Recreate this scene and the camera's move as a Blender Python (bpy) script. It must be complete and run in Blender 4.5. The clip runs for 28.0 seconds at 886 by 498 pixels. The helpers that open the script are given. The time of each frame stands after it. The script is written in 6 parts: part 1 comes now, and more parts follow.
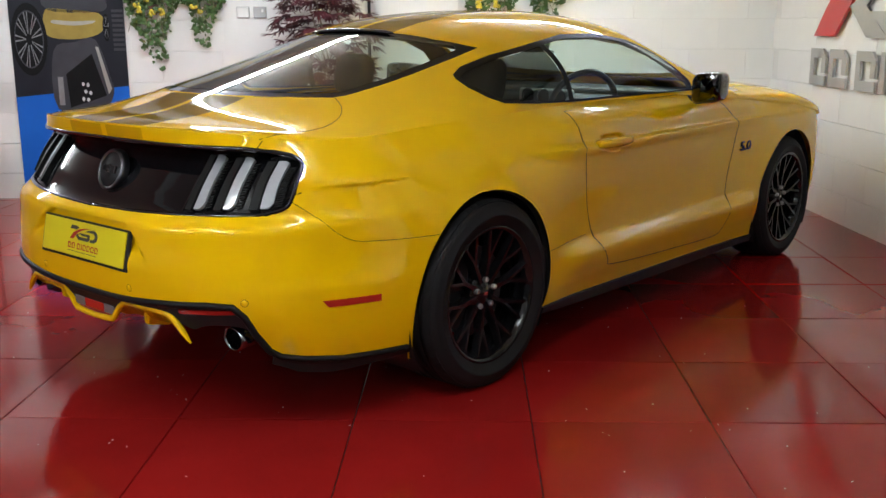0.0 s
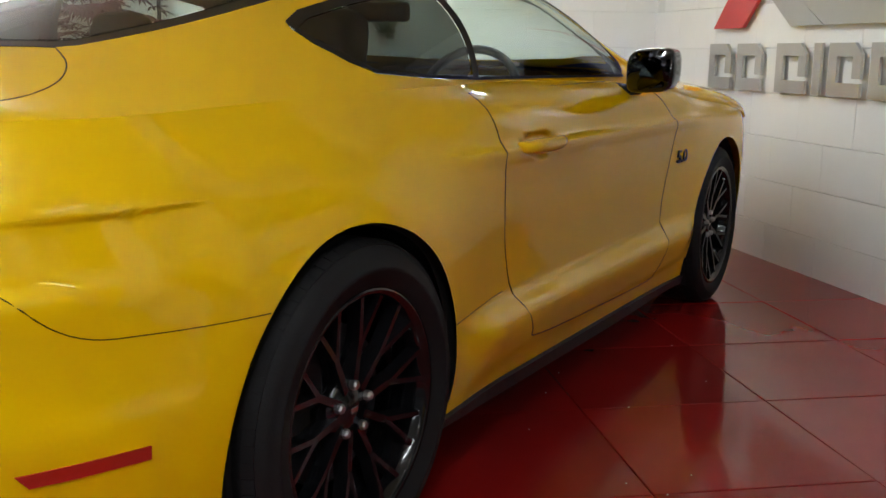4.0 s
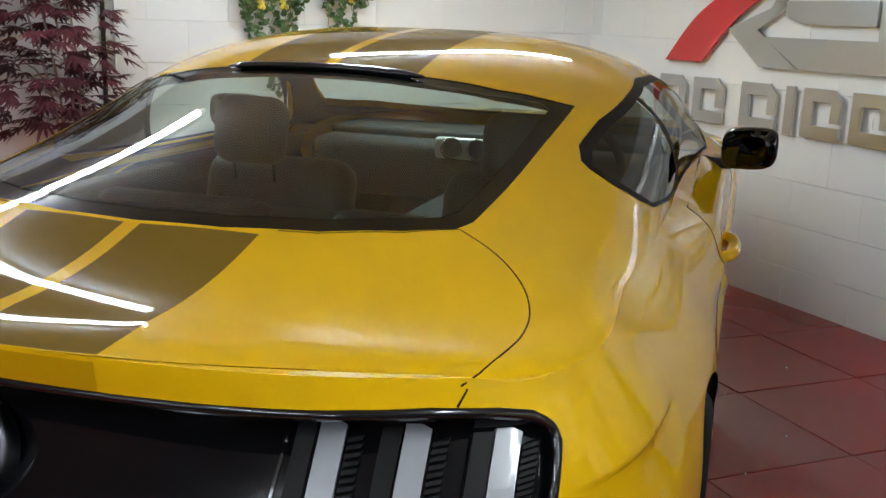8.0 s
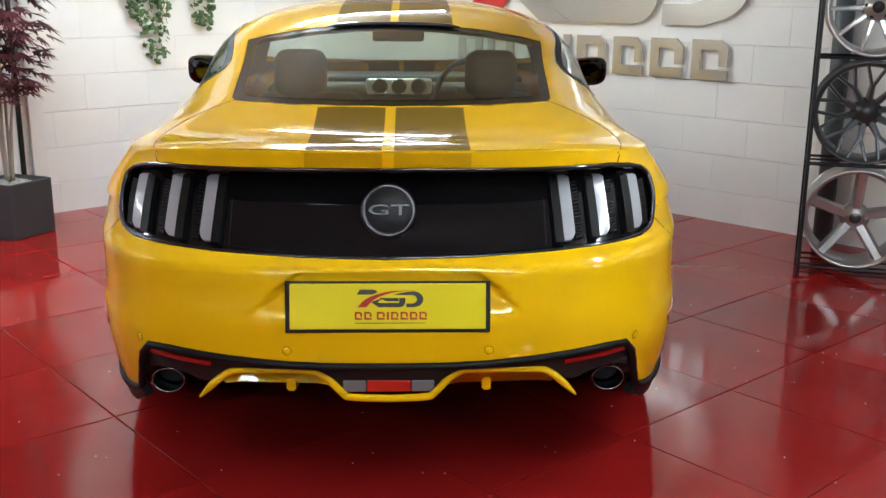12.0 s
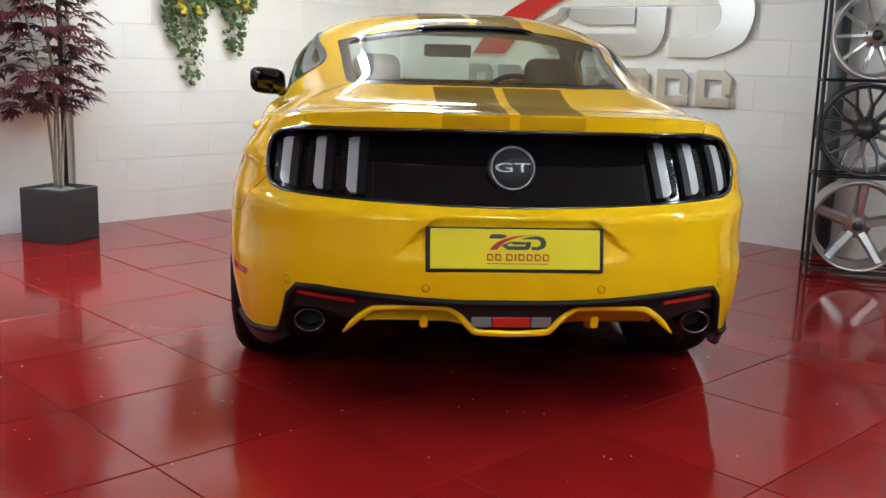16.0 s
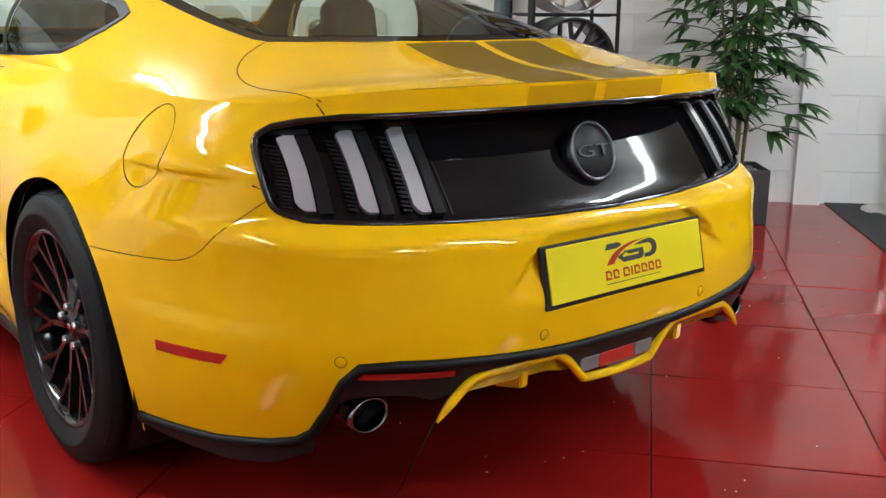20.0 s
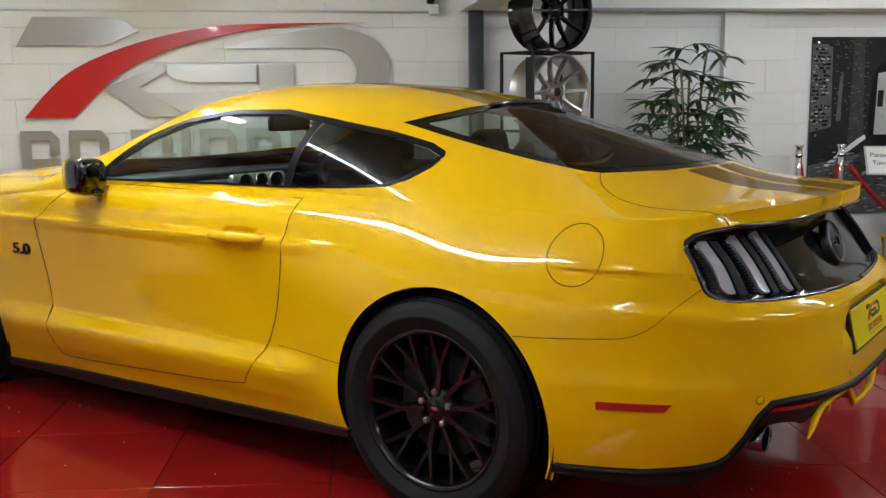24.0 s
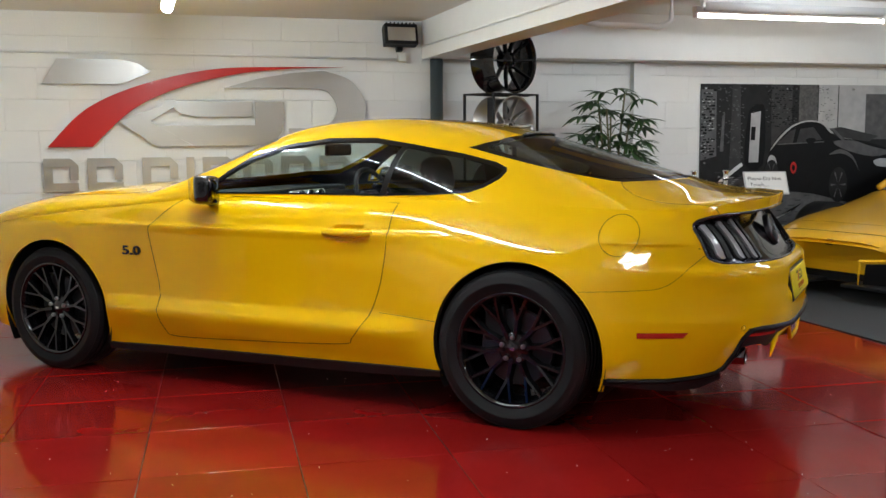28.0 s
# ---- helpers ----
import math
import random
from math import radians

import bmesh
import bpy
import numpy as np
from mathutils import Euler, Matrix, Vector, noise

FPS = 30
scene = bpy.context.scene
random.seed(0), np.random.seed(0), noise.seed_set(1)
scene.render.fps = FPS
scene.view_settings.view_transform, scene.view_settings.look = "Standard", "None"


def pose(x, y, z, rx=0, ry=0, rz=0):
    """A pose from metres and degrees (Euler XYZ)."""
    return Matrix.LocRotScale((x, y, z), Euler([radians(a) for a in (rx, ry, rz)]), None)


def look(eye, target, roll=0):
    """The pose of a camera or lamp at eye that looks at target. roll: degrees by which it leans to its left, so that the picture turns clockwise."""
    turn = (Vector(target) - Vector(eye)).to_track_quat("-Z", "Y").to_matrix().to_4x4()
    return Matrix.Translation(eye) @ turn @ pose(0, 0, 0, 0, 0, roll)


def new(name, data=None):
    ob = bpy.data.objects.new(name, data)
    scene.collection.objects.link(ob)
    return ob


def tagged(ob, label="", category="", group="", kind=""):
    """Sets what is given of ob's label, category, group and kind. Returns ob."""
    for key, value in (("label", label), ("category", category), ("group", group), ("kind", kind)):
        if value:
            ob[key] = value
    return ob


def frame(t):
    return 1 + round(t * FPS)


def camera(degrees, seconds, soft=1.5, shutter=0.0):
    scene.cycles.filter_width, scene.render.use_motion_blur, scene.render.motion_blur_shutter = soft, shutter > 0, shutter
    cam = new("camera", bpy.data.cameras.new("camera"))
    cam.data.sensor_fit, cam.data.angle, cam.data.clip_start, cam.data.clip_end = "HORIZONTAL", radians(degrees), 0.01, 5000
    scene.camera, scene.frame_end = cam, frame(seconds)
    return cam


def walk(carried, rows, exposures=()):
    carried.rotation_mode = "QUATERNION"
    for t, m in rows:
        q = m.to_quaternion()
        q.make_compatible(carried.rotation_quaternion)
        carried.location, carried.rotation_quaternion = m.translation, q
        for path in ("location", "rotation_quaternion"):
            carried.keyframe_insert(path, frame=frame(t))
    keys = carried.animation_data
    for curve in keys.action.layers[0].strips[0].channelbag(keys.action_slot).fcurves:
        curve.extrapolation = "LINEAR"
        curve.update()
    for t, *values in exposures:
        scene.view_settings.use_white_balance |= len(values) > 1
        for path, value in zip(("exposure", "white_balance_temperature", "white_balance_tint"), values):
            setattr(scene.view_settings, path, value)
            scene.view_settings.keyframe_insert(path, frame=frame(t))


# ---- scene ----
cam = camera(48.2, 28.0)
PATH = [
    (0, (3.022, -2.743, 1.312), (1.755, -1.262, 0.865), -0.2),
    (0.5, (2.975, -2.676, 1.285), (1.709, -1.205, 0.803), 0.1),
    (1, (2.859, -2.548, 1.232), (1.604, -1.084, 0.701), 0.3),
    (1.5, (2.768, -2.374, 1.203), (1.509, -0.922, 0.651), 0.3),
    (2, (2.662, -2.22, 1.217), (1.417, -0.748, 0.684), 0.5),
    (2.5, (2.488, -2.105, 1.229), (1.306, -0.566, 0.748), 1.0),
    (3, (2.303, -1.972, 1.201), (1.201, -0.361, 0.763), 1.3),
    (3.5, (2.131, -1.773, 1.123), (1.098, -0.111, 0.71), 1.1),
    (5.5, (1.567, -1.143, 1.001), (0.752, 0.654, 0.669), 1.2),
    (6, (1.442, -1.11, 1.099), (0.667, 0.707, 0.79), 2.4),
    (6.5, (1.289, -1.261, 1.211), (0.582, 0.585, 0.905), 3.2),
    (7, (1.223, -1.498, 1.298), (0.531, 0.348, 0.959), 2.4),
    (7.5, (1.123, -1.724, 1.367), (0.465, 0.12, 0.958), 2.9),
    (8, (0.923, -1.899, 1.395), (0.37, -0.031, 0.942), 2.2),
    (8.5, (0.752, -2.047, 1.395), (0.306, -0.153, 0.931), 1.5),
    (9, (0.613, -2.276, 1.417), (0.266, -0.363, 0.95), 1.6),
    (9.5, (0.403, -2.475, 1.418), (0.182, -0.54, 0.965), 1.2),
    (10, (0.264, -2.694, 1.416), (0.142, -0.749, 0.966), 0.8),
    (10.5, (0.192, -2.899, 1.403), (0.127, -0.953, 0.949), 0.7),
    (11, (0.07, -3.109, 1.391), (0.09, -1.167, 0.916), 0.6),
    (11.5, (0.027, -3.287, 1.383), (0.09, -1.349, 0.892), 0.5),
    (12, (0.059, -3.502, 1.38), (0.124, -1.565, 0.884), 0.4),
    (12.5, (0.035, -3.678, 1.368), (0.113, -1.738, 0.887), 0.5),
    (14.5, (-0.009, -4.176, 1.247), (0.04, -2.205, 0.909), 1.1),
    (15, (-0.155, -4.143, 1.194), (-0.077, -2.172, 0.863), 1.3),
    (15.5, (-0.269, -4.06, 1.156), (-0.168, -2.093, 0.814), 1.5),
    (16, (-0.465, -3.9, 1.144), (-0.292, -1.943, 0.77), 1.6),
    (16.5, (-0.659, -3.763, 1.152), (-0.38, -1.824, 0.747), 1.6),
    (17, (-0.905, -3.615, 1.151), (-0.465, -1.712, 0.721), 1.4),
    (17.5, (-1.066, -3.435, 1.158), (-0.484, -1.579, 0.695), 1.3),
    (18, (-1.222, -3.244, 1.149), (-0.497, -1.442, 0.672), 1.5),
    (18.5, (-1.402, -3.067, 1.158), (-0.544, -1.328, 0.667), 1.4),
    (19, (-1.508, -2.886, 1.139), (-0.526, -1.212, 0.656), 1.2),
    (19.5, (-1.568, -2.684, 1.15), (-0.474, -1.084, 0.661), 0.9),
    (20, (-1.665, -2.438, 1.146), (-0.431, -0.939, 0.667), 0.5),
    (20.5, (-1.736, -2.214, 1.15), (-0.394, -0.808, 0.679), 0.4),
    (22.5, (-2.367, -1.645, 1.209), (-0.757, -0.525, 0.817), -0.4),
    (23, (-2.655, -1.632, 1.241), (-1.036, -0.515, 0.882), -0.4),
    (23.5, (-2.988, -1.643, 1.252), (-1.362, -0.523, 0.935), -0.5),
    (24, (-3.261, -1.721, 1.274), (-1.645, -0.579, 0.984), -0.6),
    (24.5, (-3.566, -1.754, 1.306), (-1.935, -0.628, 1.037), -0.4),
    (25, (-3.852, -1.775, 1.337), (-2.196, -0.682, 1.086), -0.2),
    (25.5, (-4.056, -1.83, 1.334), (-2.385, -0.757, 1.1), -0.1),
    (26, (-4.286, -1.814, 1.34), (-2.583, -0.79, 1.11), 0.0),
    (26.5, (-4.494, -1.748, 1.336), (-2.758, -0.782, 1.107), -0.1),
    (27, (-4.621, -1.733, 1.334), (-2.869, -0.796, 1.102), -0.3),
    (27.5, (-4.694, -1.721, 1.291), (-2.935, -0.796, 1.069), -0.5),
    (28, (-4.775, -1.596, 1.255), (-2.993, -0.715, 1.033), -0.4),
]
walk(cam, [(t, look(eye, target, roll)) for t, eye, target, roll in PATH],
     [(0, 0.22, 6500, 10), (1, 0.74, 6500, 10), (2, 1.05, 6500, 10), (3, 0.06, 6500, 10), (5.5, 0.35, 6400, 10), (6, 0.52, 6350, 10), (6.5, 0.1, 6300, 10), (7, -0.36, 6250, 10), (8, -0.08, 6200, 10), (9, 0.09, 6200, 10), (12, 0.42, 6250, 10), (15, 0.20, 6250, 10), (16, 0.29, 6250, 10), (18, 0.58, 6250, 10), (20, 0.62, 6350, 10), (23, -0.03, 6400, 10), (26, -0.12, 6500, 10), (28, -0.05, 6500, 10)])

# ---- world and light ----
world = bpy.data.worlds.new("world")
scene.world = world
world.use_nodes = True
bg = world.node_tree.nodes["Background"]
bg.inputs[0].default_value = (0.9, 0.95, 1.0, 1)
bg.inputs[1].default_value = 0.25
scene.view_settings.exposure = 0.0

ROOM = pose(0, 0, 0, 0, 0, -46.74)
CEIL = 2.19
UMIN, UMAX, VMIN, VMAX = -3.6, 9.0, -7.0, 3.24
# ceiling tubes, and a pipe at (2.48, 1.67): middle along the walls, and whether it lies along the sign wall
# Most are unseen; (2.48, .45) and (6.2, .8) are added to brighten the right.
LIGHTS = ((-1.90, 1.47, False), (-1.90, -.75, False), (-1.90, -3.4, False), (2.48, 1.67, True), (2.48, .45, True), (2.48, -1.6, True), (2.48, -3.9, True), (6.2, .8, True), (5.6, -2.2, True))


# ---- materials ----
def shader(name, colour, rough=0.5, metal=0.0, coat=0.0, var=0.0, scale=8.0, bump=0.0, bump_scale=60.0, spread=0.0, coat_rough=0.03, spec=0.5):
    m = bpy.data.materials.new(name)
    m.use_nodes = True
    n, k = m.node_tree.nodes, m.node_tree.links
    b = n["Principled BSDF"]
    b.inputs["Base Color"].default_value = (*colour, 1)
    b.inputs["Roughness"].default_value = rough
    b.inputs["Metallic"].default_value = metal
    b.inputs["Coat Weight"].default_value = coat
    b.inputs["Specular IOR Level"].default_value = spec
    b.inputs["Coat Roughness"].default_value = coat_rough
    co = n.new("ShaderNodeTexCoord")
    if var > 0:
        t = n.new("ShaderNodeTexNoise")
        t.inputs["Scale"].default_value = scale
        t.inputs["Detail"].default_value = 6
        k.new(co.outputs["Object"], t.inputs["Vector"])
        mix = n.new("ShaderNodeMix")
        mix.data_type = "RGBA"
        mix.inputs["A"].default_value = (*[c * (1 - var) for c in colour], 1)
        mix.inputs["B"].default_value = (*[min(1, c * (1 + var)) for c in colour], 1)
        k.new(t.outputs["Fac"], mix.inputs["Factor"])
        out = mix.outputs["Result"]
        if spread > 0:
            oi = n.new("ShaderNodeObjectInfo")
            hsv = n.new("ShaderNodeHueSaturation")
            mr = n.new("ShaderNodeMapRange")
            mr.inputs["To Min"].default_value = 1 - spread
            mr.inputs["To Max"].default_value = 1 + spread
            k.new(oi.outputs["Random"], mr.inputs["Value"])
            k.new(mr.outputs["Result"], hsv.inputs["Value"])
            k.new(out, hsv.inputs["Color"])
            out = hsv.outputs["Color"]
        k.new(out, b.inputs["Base Color"])
        rr = n.new("ShaderNodeMapRange")
        rr.inputs["To Min"].default_value = max(0.0, rough * (1 - 0.5 * var))
        rr.inputs["To Max"].default_value = min(1.0, rough * (1 + 0.8 * var))
        k.new(t.outputs["Fac"], rr.inputs["Value"])
        k.new(rr.outputs["Result"], b.inputs["Roughness"])
    if bump > 0:
        t2 = n.new("ShaderNodeTexNoise")
        t2.inputs["Scale"].default_value = bump_scale
        t2.inputs["Detail"].default_value = 4
        k.new(co.outputs["Object"], t2.inputs["Vector"])
        bp = n.new("ShaderNodeBump")
        bp.inputs["Strength"].default_value = bump
        bp.inputs["Distance"].default_value = 0.004
        k.new(t2.outputs["Fac"], bp.inputs["Height"])
        k.new(bp.outputs["Normal"], b.inputs["Normal"])
    return m


def glow(name, colour, strength):
    m = bpy.data.materials.new(name)
    m.use_nodes = True
    b = m.node_tree.nodes["Principled BSDF"]
    b.inputs["Base Color"].default_value = (*colour, 1)
    b.inputs["Emission Color"].default_value = (*colour, 1)
    b.inputs["Emission Strength"].default_value = strength
    return m


M_BLOCK = shader("white_block_paint", (0.80, 0.80, 0.79), 0.55, var=0.05, scale=5, bump=0.35, bump_scale=90, spread=0.02)
M_BACK = shader("unseen_wall_grey", (0.30, 0.30, 0.30), 0.6, var=0.08, scale=3, bump=0.2, bump_scale=40)
M_CEIL = shader("cream_ceiling_paint", (0.76, 0.75, 0.71), 0.6, var=0.05, scale=3, bump=0.2, bump_scale=40)
M_RED = shader("red_gloss_floor", (0.27, 0.010, 0.009), 0.10, var=0.25, scale=2.5, bump=0.02, bump_scale=9, spread=0.12, spec=0.33)
M_CARPET = shader("dark_grey_carpet", (0.035, 0.037, 0.040), 0.9, var=0.3, scale=60, bump=0.6, bump_scale=300)
M_YEL = shader("yellow_car_paint", (0.88, 0.52, 0.002), 0.40, coat=0.9, coat_rough=0.012, spec=0.0)
M_BLACK = shader("gloss_black_plastic", (0.006, 0.006, 0.007), 0.12, coat=0.6)
M_SATIN = shader("satin_black_plastic", (0.010, 0.010, 0.011), 0.45, var=0.1, scale=40, bump=0.15, bump_scale=200, spec=0.3)
M_RUBBER = shader("tyre_rubber", (0.010, 0.010, 0.011), 0.65, spec=0.22, var=0.15, scale=30, bump=0.1, bump_scale=150)
M_TRIM = shader("matt_black_window_trim", (0.005, 0.005, 0.005), 0.5, spec=0.2)
M_GAP = shader("dark_joint", (0.03, 0.015, 0.003), 0.8, spec=0.1)
M_DKCHROME = shader("dark_chrome", (0.26, 0.26, 0.27), 0.16, metal=1.0)
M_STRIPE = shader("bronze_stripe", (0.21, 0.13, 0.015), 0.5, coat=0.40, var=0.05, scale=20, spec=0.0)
M_STRIPE_LIT = shader("stripe_lit_gold", (0.62, 0.35, 0.002), 0.40, coat=0.9, coat_rough=0.02, spec=0.0)
M_FRIT = shader("black_glass_print", (0.003, 0.003, 0.003), 0.04, spec=0.22)
M_RIM = shader("gloss_black_rim", (0.006, 0.006, 0.007), 0.10, spec=0.5)
M_CHROME = shader("chrome", (0.75, 0.75, 0.76), 0.12, metal=1.0)
M_MIRROR = shader("door_mirror_glass", (0.03, 0.03, 0.035), 0.06, metal=1.0)
M_STEEL = shader("dull_steel", (0.45, 0.45, 0.46), 0.35, metal=1.0, var=0.15, scale=20)
M_LAMP = shader("pale_lamp_guide", (0.36, 0.37, 0.39), 0.3, coat=0.6, var=0.04, scale=60)
M_FIN = shader("dark_lamp_fin", (0.018, 0.0175, 0.018), 0.25, coat=0.2, spec=0.3)
M_SMOKE = shader("smoked_lamp_plastic", (0.03, 0.03, 0.033), 0.2, coat=1.0)
M_REDLENS = shader("red_lens", (0.50, 0.02, 0.01), 0.18, coat=1.0, bump=0.2, bump_scale=400)
M_DKRED = shader("dark_red_reflector", (0.45, 0.02, 0.012), 0.25, coat=0.6)
M_DEEPRED = shader("deep_red_reflector", (0.36, 0.014, 0.010), 0.2, coat=0.6)
M_CLEARLENS = shader("clear_lens", (0.17, 0.17, 0.175), 0.15, coat=1.0, bump=0.3, bump_scale=400)
M_PLATE = shader("yellow_plate", (0.80, 0.68, 0.005), 0.35, coat=0.3)
M_TRIMDARK = shader("dark_cabin_plastic", (0.012, 0.012, 0.0125), 0.6, var=0.15, scale=30, bump=0.2, bump_scale=200)
M_SEAT = shader("dark_brown_seat_leather", (0.012, 0.0095, 0.009), 0.5, var=0.15, scale=25, bump=0.3, bump_scale=120)
M_ALU = shader("brushed_aluminium", (0.62, 0.62, 0.61), 0.32, metal=0.9, var=0.08, scale=30)
M_BADGE = shader("dull_badge_steel", (0.13, 0.13, 0.14), 0.35, metal=1.0)
M_GREYTXT = shader("dark_grey_lettering", (0.05, 0.05, 0.05), 0.4)
M_REDTXT = shader("red_lettering", (0.45, 0.02, 0.015), 0.4)
M_TAIL = shader("gloss_black_panel", (0.005, 0.005, 0.006), 0.06, spec=0.25)


M_JOINT = shader("painted_mortar", (0.74, 0.74, 0.73), 0.7, var=0.06, scale=6, bump=0.3, bump_scale=120)
M_PLASTER = shader("white_gloss_paint", (0.78, 0.78, 0.77), 0.45, var=0.05, scale=6, bump=0.25, bump_scale=25)
M_FJOINT = shader("dark_floor_joint", (0.05, 0.008, 0.007), 0.5)
M_PIPE = shader("grey_green_pipe_paint", (0.06, 0.075, 0.08), 0.4, var=0.1, scale=10)
M_WHITE = shader("white_enamel", (0.80, 0.80, 0.79), 0.3)
M_SIGNRED = shader("red_sign_paint", (0.50, 0.012, 0.010), 0.3, coat=0.3)
M_HYPER = shader("hyper_silver", (0.50, 0.49, 0.48), 0.34, metal=1.0, var=0.08, scale=20)
M_GUN = shader("gunmetal", (0.055, 0.056, 0.06), 0.3, metal=0.6, var=0.1, scale=20)
M_PLANTER = shader("dark_slate_planter", (0.035, 0.036, 0.040), 0.5, var=0.35, scale=14, bump=0.5, bump_scale=60)
M_PEBBLE = shader("grey_pebbles", (0.30, 0.29, 0.27), 0.7, var=0.3, scale=40)
M_BARK = shader("pale_bark", (0.28, 0.24, 0.20), 0.8, var=0.2, scale=40, bump=0.4, bump_scale=120)
M_MAPLE = shader("dark_red_leaves", (0.075, 0.012, 0.018), 0.5, var=0.5, scale=9)
M_CANE = shader("green_cane", (0.14, 0.13, 0.06), 0.6, var=0.2, scale=30)
M_PALM = shader("palm_leaves", (0.034, 0.085, 0.022), 0.45, var=0.45, scale=9, coat=0.1)
M_IVY = shader("ivy_leaves", (0.065, 0.125, 0.035), 0.5, var=0.6, scale=22)
M_BLOOM = shader("yellow_blossom", (0.70, 0.56, 0.06), 0.6, var=0.2, scale=40)
M_GREYBOX = shader("grey_metal_box", (0.45, 0.46, 0.47), 0.4, metal=0.5)
M_BANDARK = shader("banner_black_print", (0.012, 0.013, 0.02), 0.4, spec=0.25, var=0.3, scale=6)
M_BANBLUE = shader("banner_blue_print", (0.010, 0.12, 0.55), 0.4, spec=0.25, var=0.15, scale=3)
M_BANGREY = shader("banner_grey_print", (0.045, 0.045, 0.055), 0.4, spec=0.25, var=0.3, scale=8)
M_BANLIGHT = shader("banner_pale_print", (0.55, 0.55, 0.56), 0.4, spec=0.25, var=0.15, scale=12)
M_BANSPOKE = shader("banner_silver_print", (0.20, 0.20, 0.21), 0.4, spec=0.25, var=0.3, scale=20)
M_BANPALE = shader("banner_soft_grey_print", (0.34, 0.33, 0.30), 0.4, spec=0.25, var=0.2, scale=14)
M_BANGOLD = shader("banner_gold_print", (0.30, 0.22, 0.05), 0.4, spec=0.25, var=0.4, scale=8)
M_PHOTO_D = shader("photo_dark", (0.018, 0.018, 0.019), 0.45, spec=0.15, var=0.6, scale=9)
M_PHOTO_D2 = shader("photo_charcoal", (0.045, 0.045, 0.047), 0.45, spec=0.15, var=0.5, scale=14)
M_PHOTO_K = shader("photo_black", (0.006, 0.006, 0.007), 0.45, spec=0.15, var=0.3, scale=10)
M_PHOTO_M = shader("photo_grey", (0.10, 0.10, 0.104), 0.45, spec=0.15, var=0.5, scale=16)
M_PHOTO_S = shader("photo_stone", (0.10, 0.10, 0.10), 0.45, spec=0.15, var=0.9, scale=38)
M_PHOTO_L = shader("photo_pale", (0.42, 0.42, 0.43), 0.45, spec=0.15, var=0.3, scale=9)
M_PHOTO_W = shader("photo_white", (0.70, 0.70, 0.71), 0.45, spec=0.15, var=0.1, scale=12)
M_ROPE = shader("red_velvet", (0.35, 0.008, 0.010), 0.7, var=0.15, scale=60, bump=0.3, bump_scale=300)
M_SILVER = shader("silver_paint", (0.52, 0.53, 0.54), 0.35, metal=0.6)
M_ORANGE = shader("deep_yellow_paint", (0.86, 0.45, 0.004), 0.35, coat=1.0, coat_rough=0.02, var=0.04, scale=20)


def brushed():
    """Brushed steel: fine upright grain in the gloss."""
    m = shader("brushed_steel", (0.50, 0.49, 0.47), 0.32, metal=1.0)
    n, k = m.node_tree.nodes, m.node_tree.links
    co, mp, t = n.new("ShaderNodeTexCoord"), n.new("ShaderNodeMapping"), n.new("ShaderNodeTexNoise")
    mp.inputs["Scale"].default_value = (220, 3, 3)
    t.inputs["Scale"].default_value = 1.0
    t.inputs["Detail"].default_value = 3
    r = n.new("ShaderNodeMapRange")
    r.inputs["To Min"].default_value = 0.22
    r.inputs["To Max"].default_value = 0.50
    k.new(co.outputs["Object"], mp.inputs["Vector"])
    k.new(mp.outputs["Vector"], t.inputs["Vector"])
    k.new(t.outputs["Fac"], r.inputs["Value"])
    k.new(r.outputs["Result"], n["Principled BSDF"].inputs["Roughness"])
    return m


M_BRUSH = brushed()


def pane(name, tint, rough=0.0):
    """Thin tinted glass: lets light through with its tint and reflects more at a slant."""
    m = bpy.data.materials.new(name)
    m.use_nodes = True
    n, k = m.node_tree.nodes, m.node_tree.links
    n.remove(n["Principled BSDF"])
    tr = n.new("ShaderNodeBsdfTransparent")
    tr.inputs[0].default_value = (*tint, 1)
    gl = n.new("ShaderNodeBsdfGlossy")
    gl.inputs["Roughness"].default_value = rough
    lw = n.new("ShaderNodeLayerWeight")
    lw.inputs["Blend"].default_value = 0.5
    pw = n.new("ShaderNodeMath")
    pw.operation = "POWER"
    pw.inputs[1].default_value = 4.0
    ma = n.new("ShaderNodeMath")
    ma.operation = "MULTIPLY_ADD"
    ma.inputs[1].default_value = 0.70
    ma.inputs[2].default_value = 0.035
    ma.use_clamp = True
    k.new(lw.outputs["Facing"], pw.inputs[0])
    k.new(pw.outputs[0], ma.inputs[0])
    mx = n.new("ShaderNodeMixShader")
    k.new(ma.outputs[0], mx.inputs[0])
    k.new(tr.outputs[0], mx.inputs[1])
    k.new(gl.outputs[0], mx.inputs[2])
    k.new(mx.outputs[0], n["Material Output"].inputs[0])
    return m


M_GLASS = pane("dark_tinted_glass", (0.68, 0.78, 0.73))
M_GLASS3 = pane("privacy_glass", (0.10, 0.12, 0.11))
M_GLASS2 = pane("green_tinted_glass", (0.84, 0.94, 0.91))
M_PIPE_PALE = shader("pale_pipe_gloss", (0.78, 0.79, 0.80), 0.2, coat=0.5)
M_TUBE = glow("tube_light", (0.86, 0.96, 1.0), 64.0)
# Weaker glow for the tubes past the beam, set to darken the floor there.
M_TUBE_DIM = glow("dimmer_tube_light", (0.88, 0.96, 1.0), 51.0)
M_TUBE_THIN = glow("thin_tube_light", (0.95, 0.96, 0.92), 16.0)


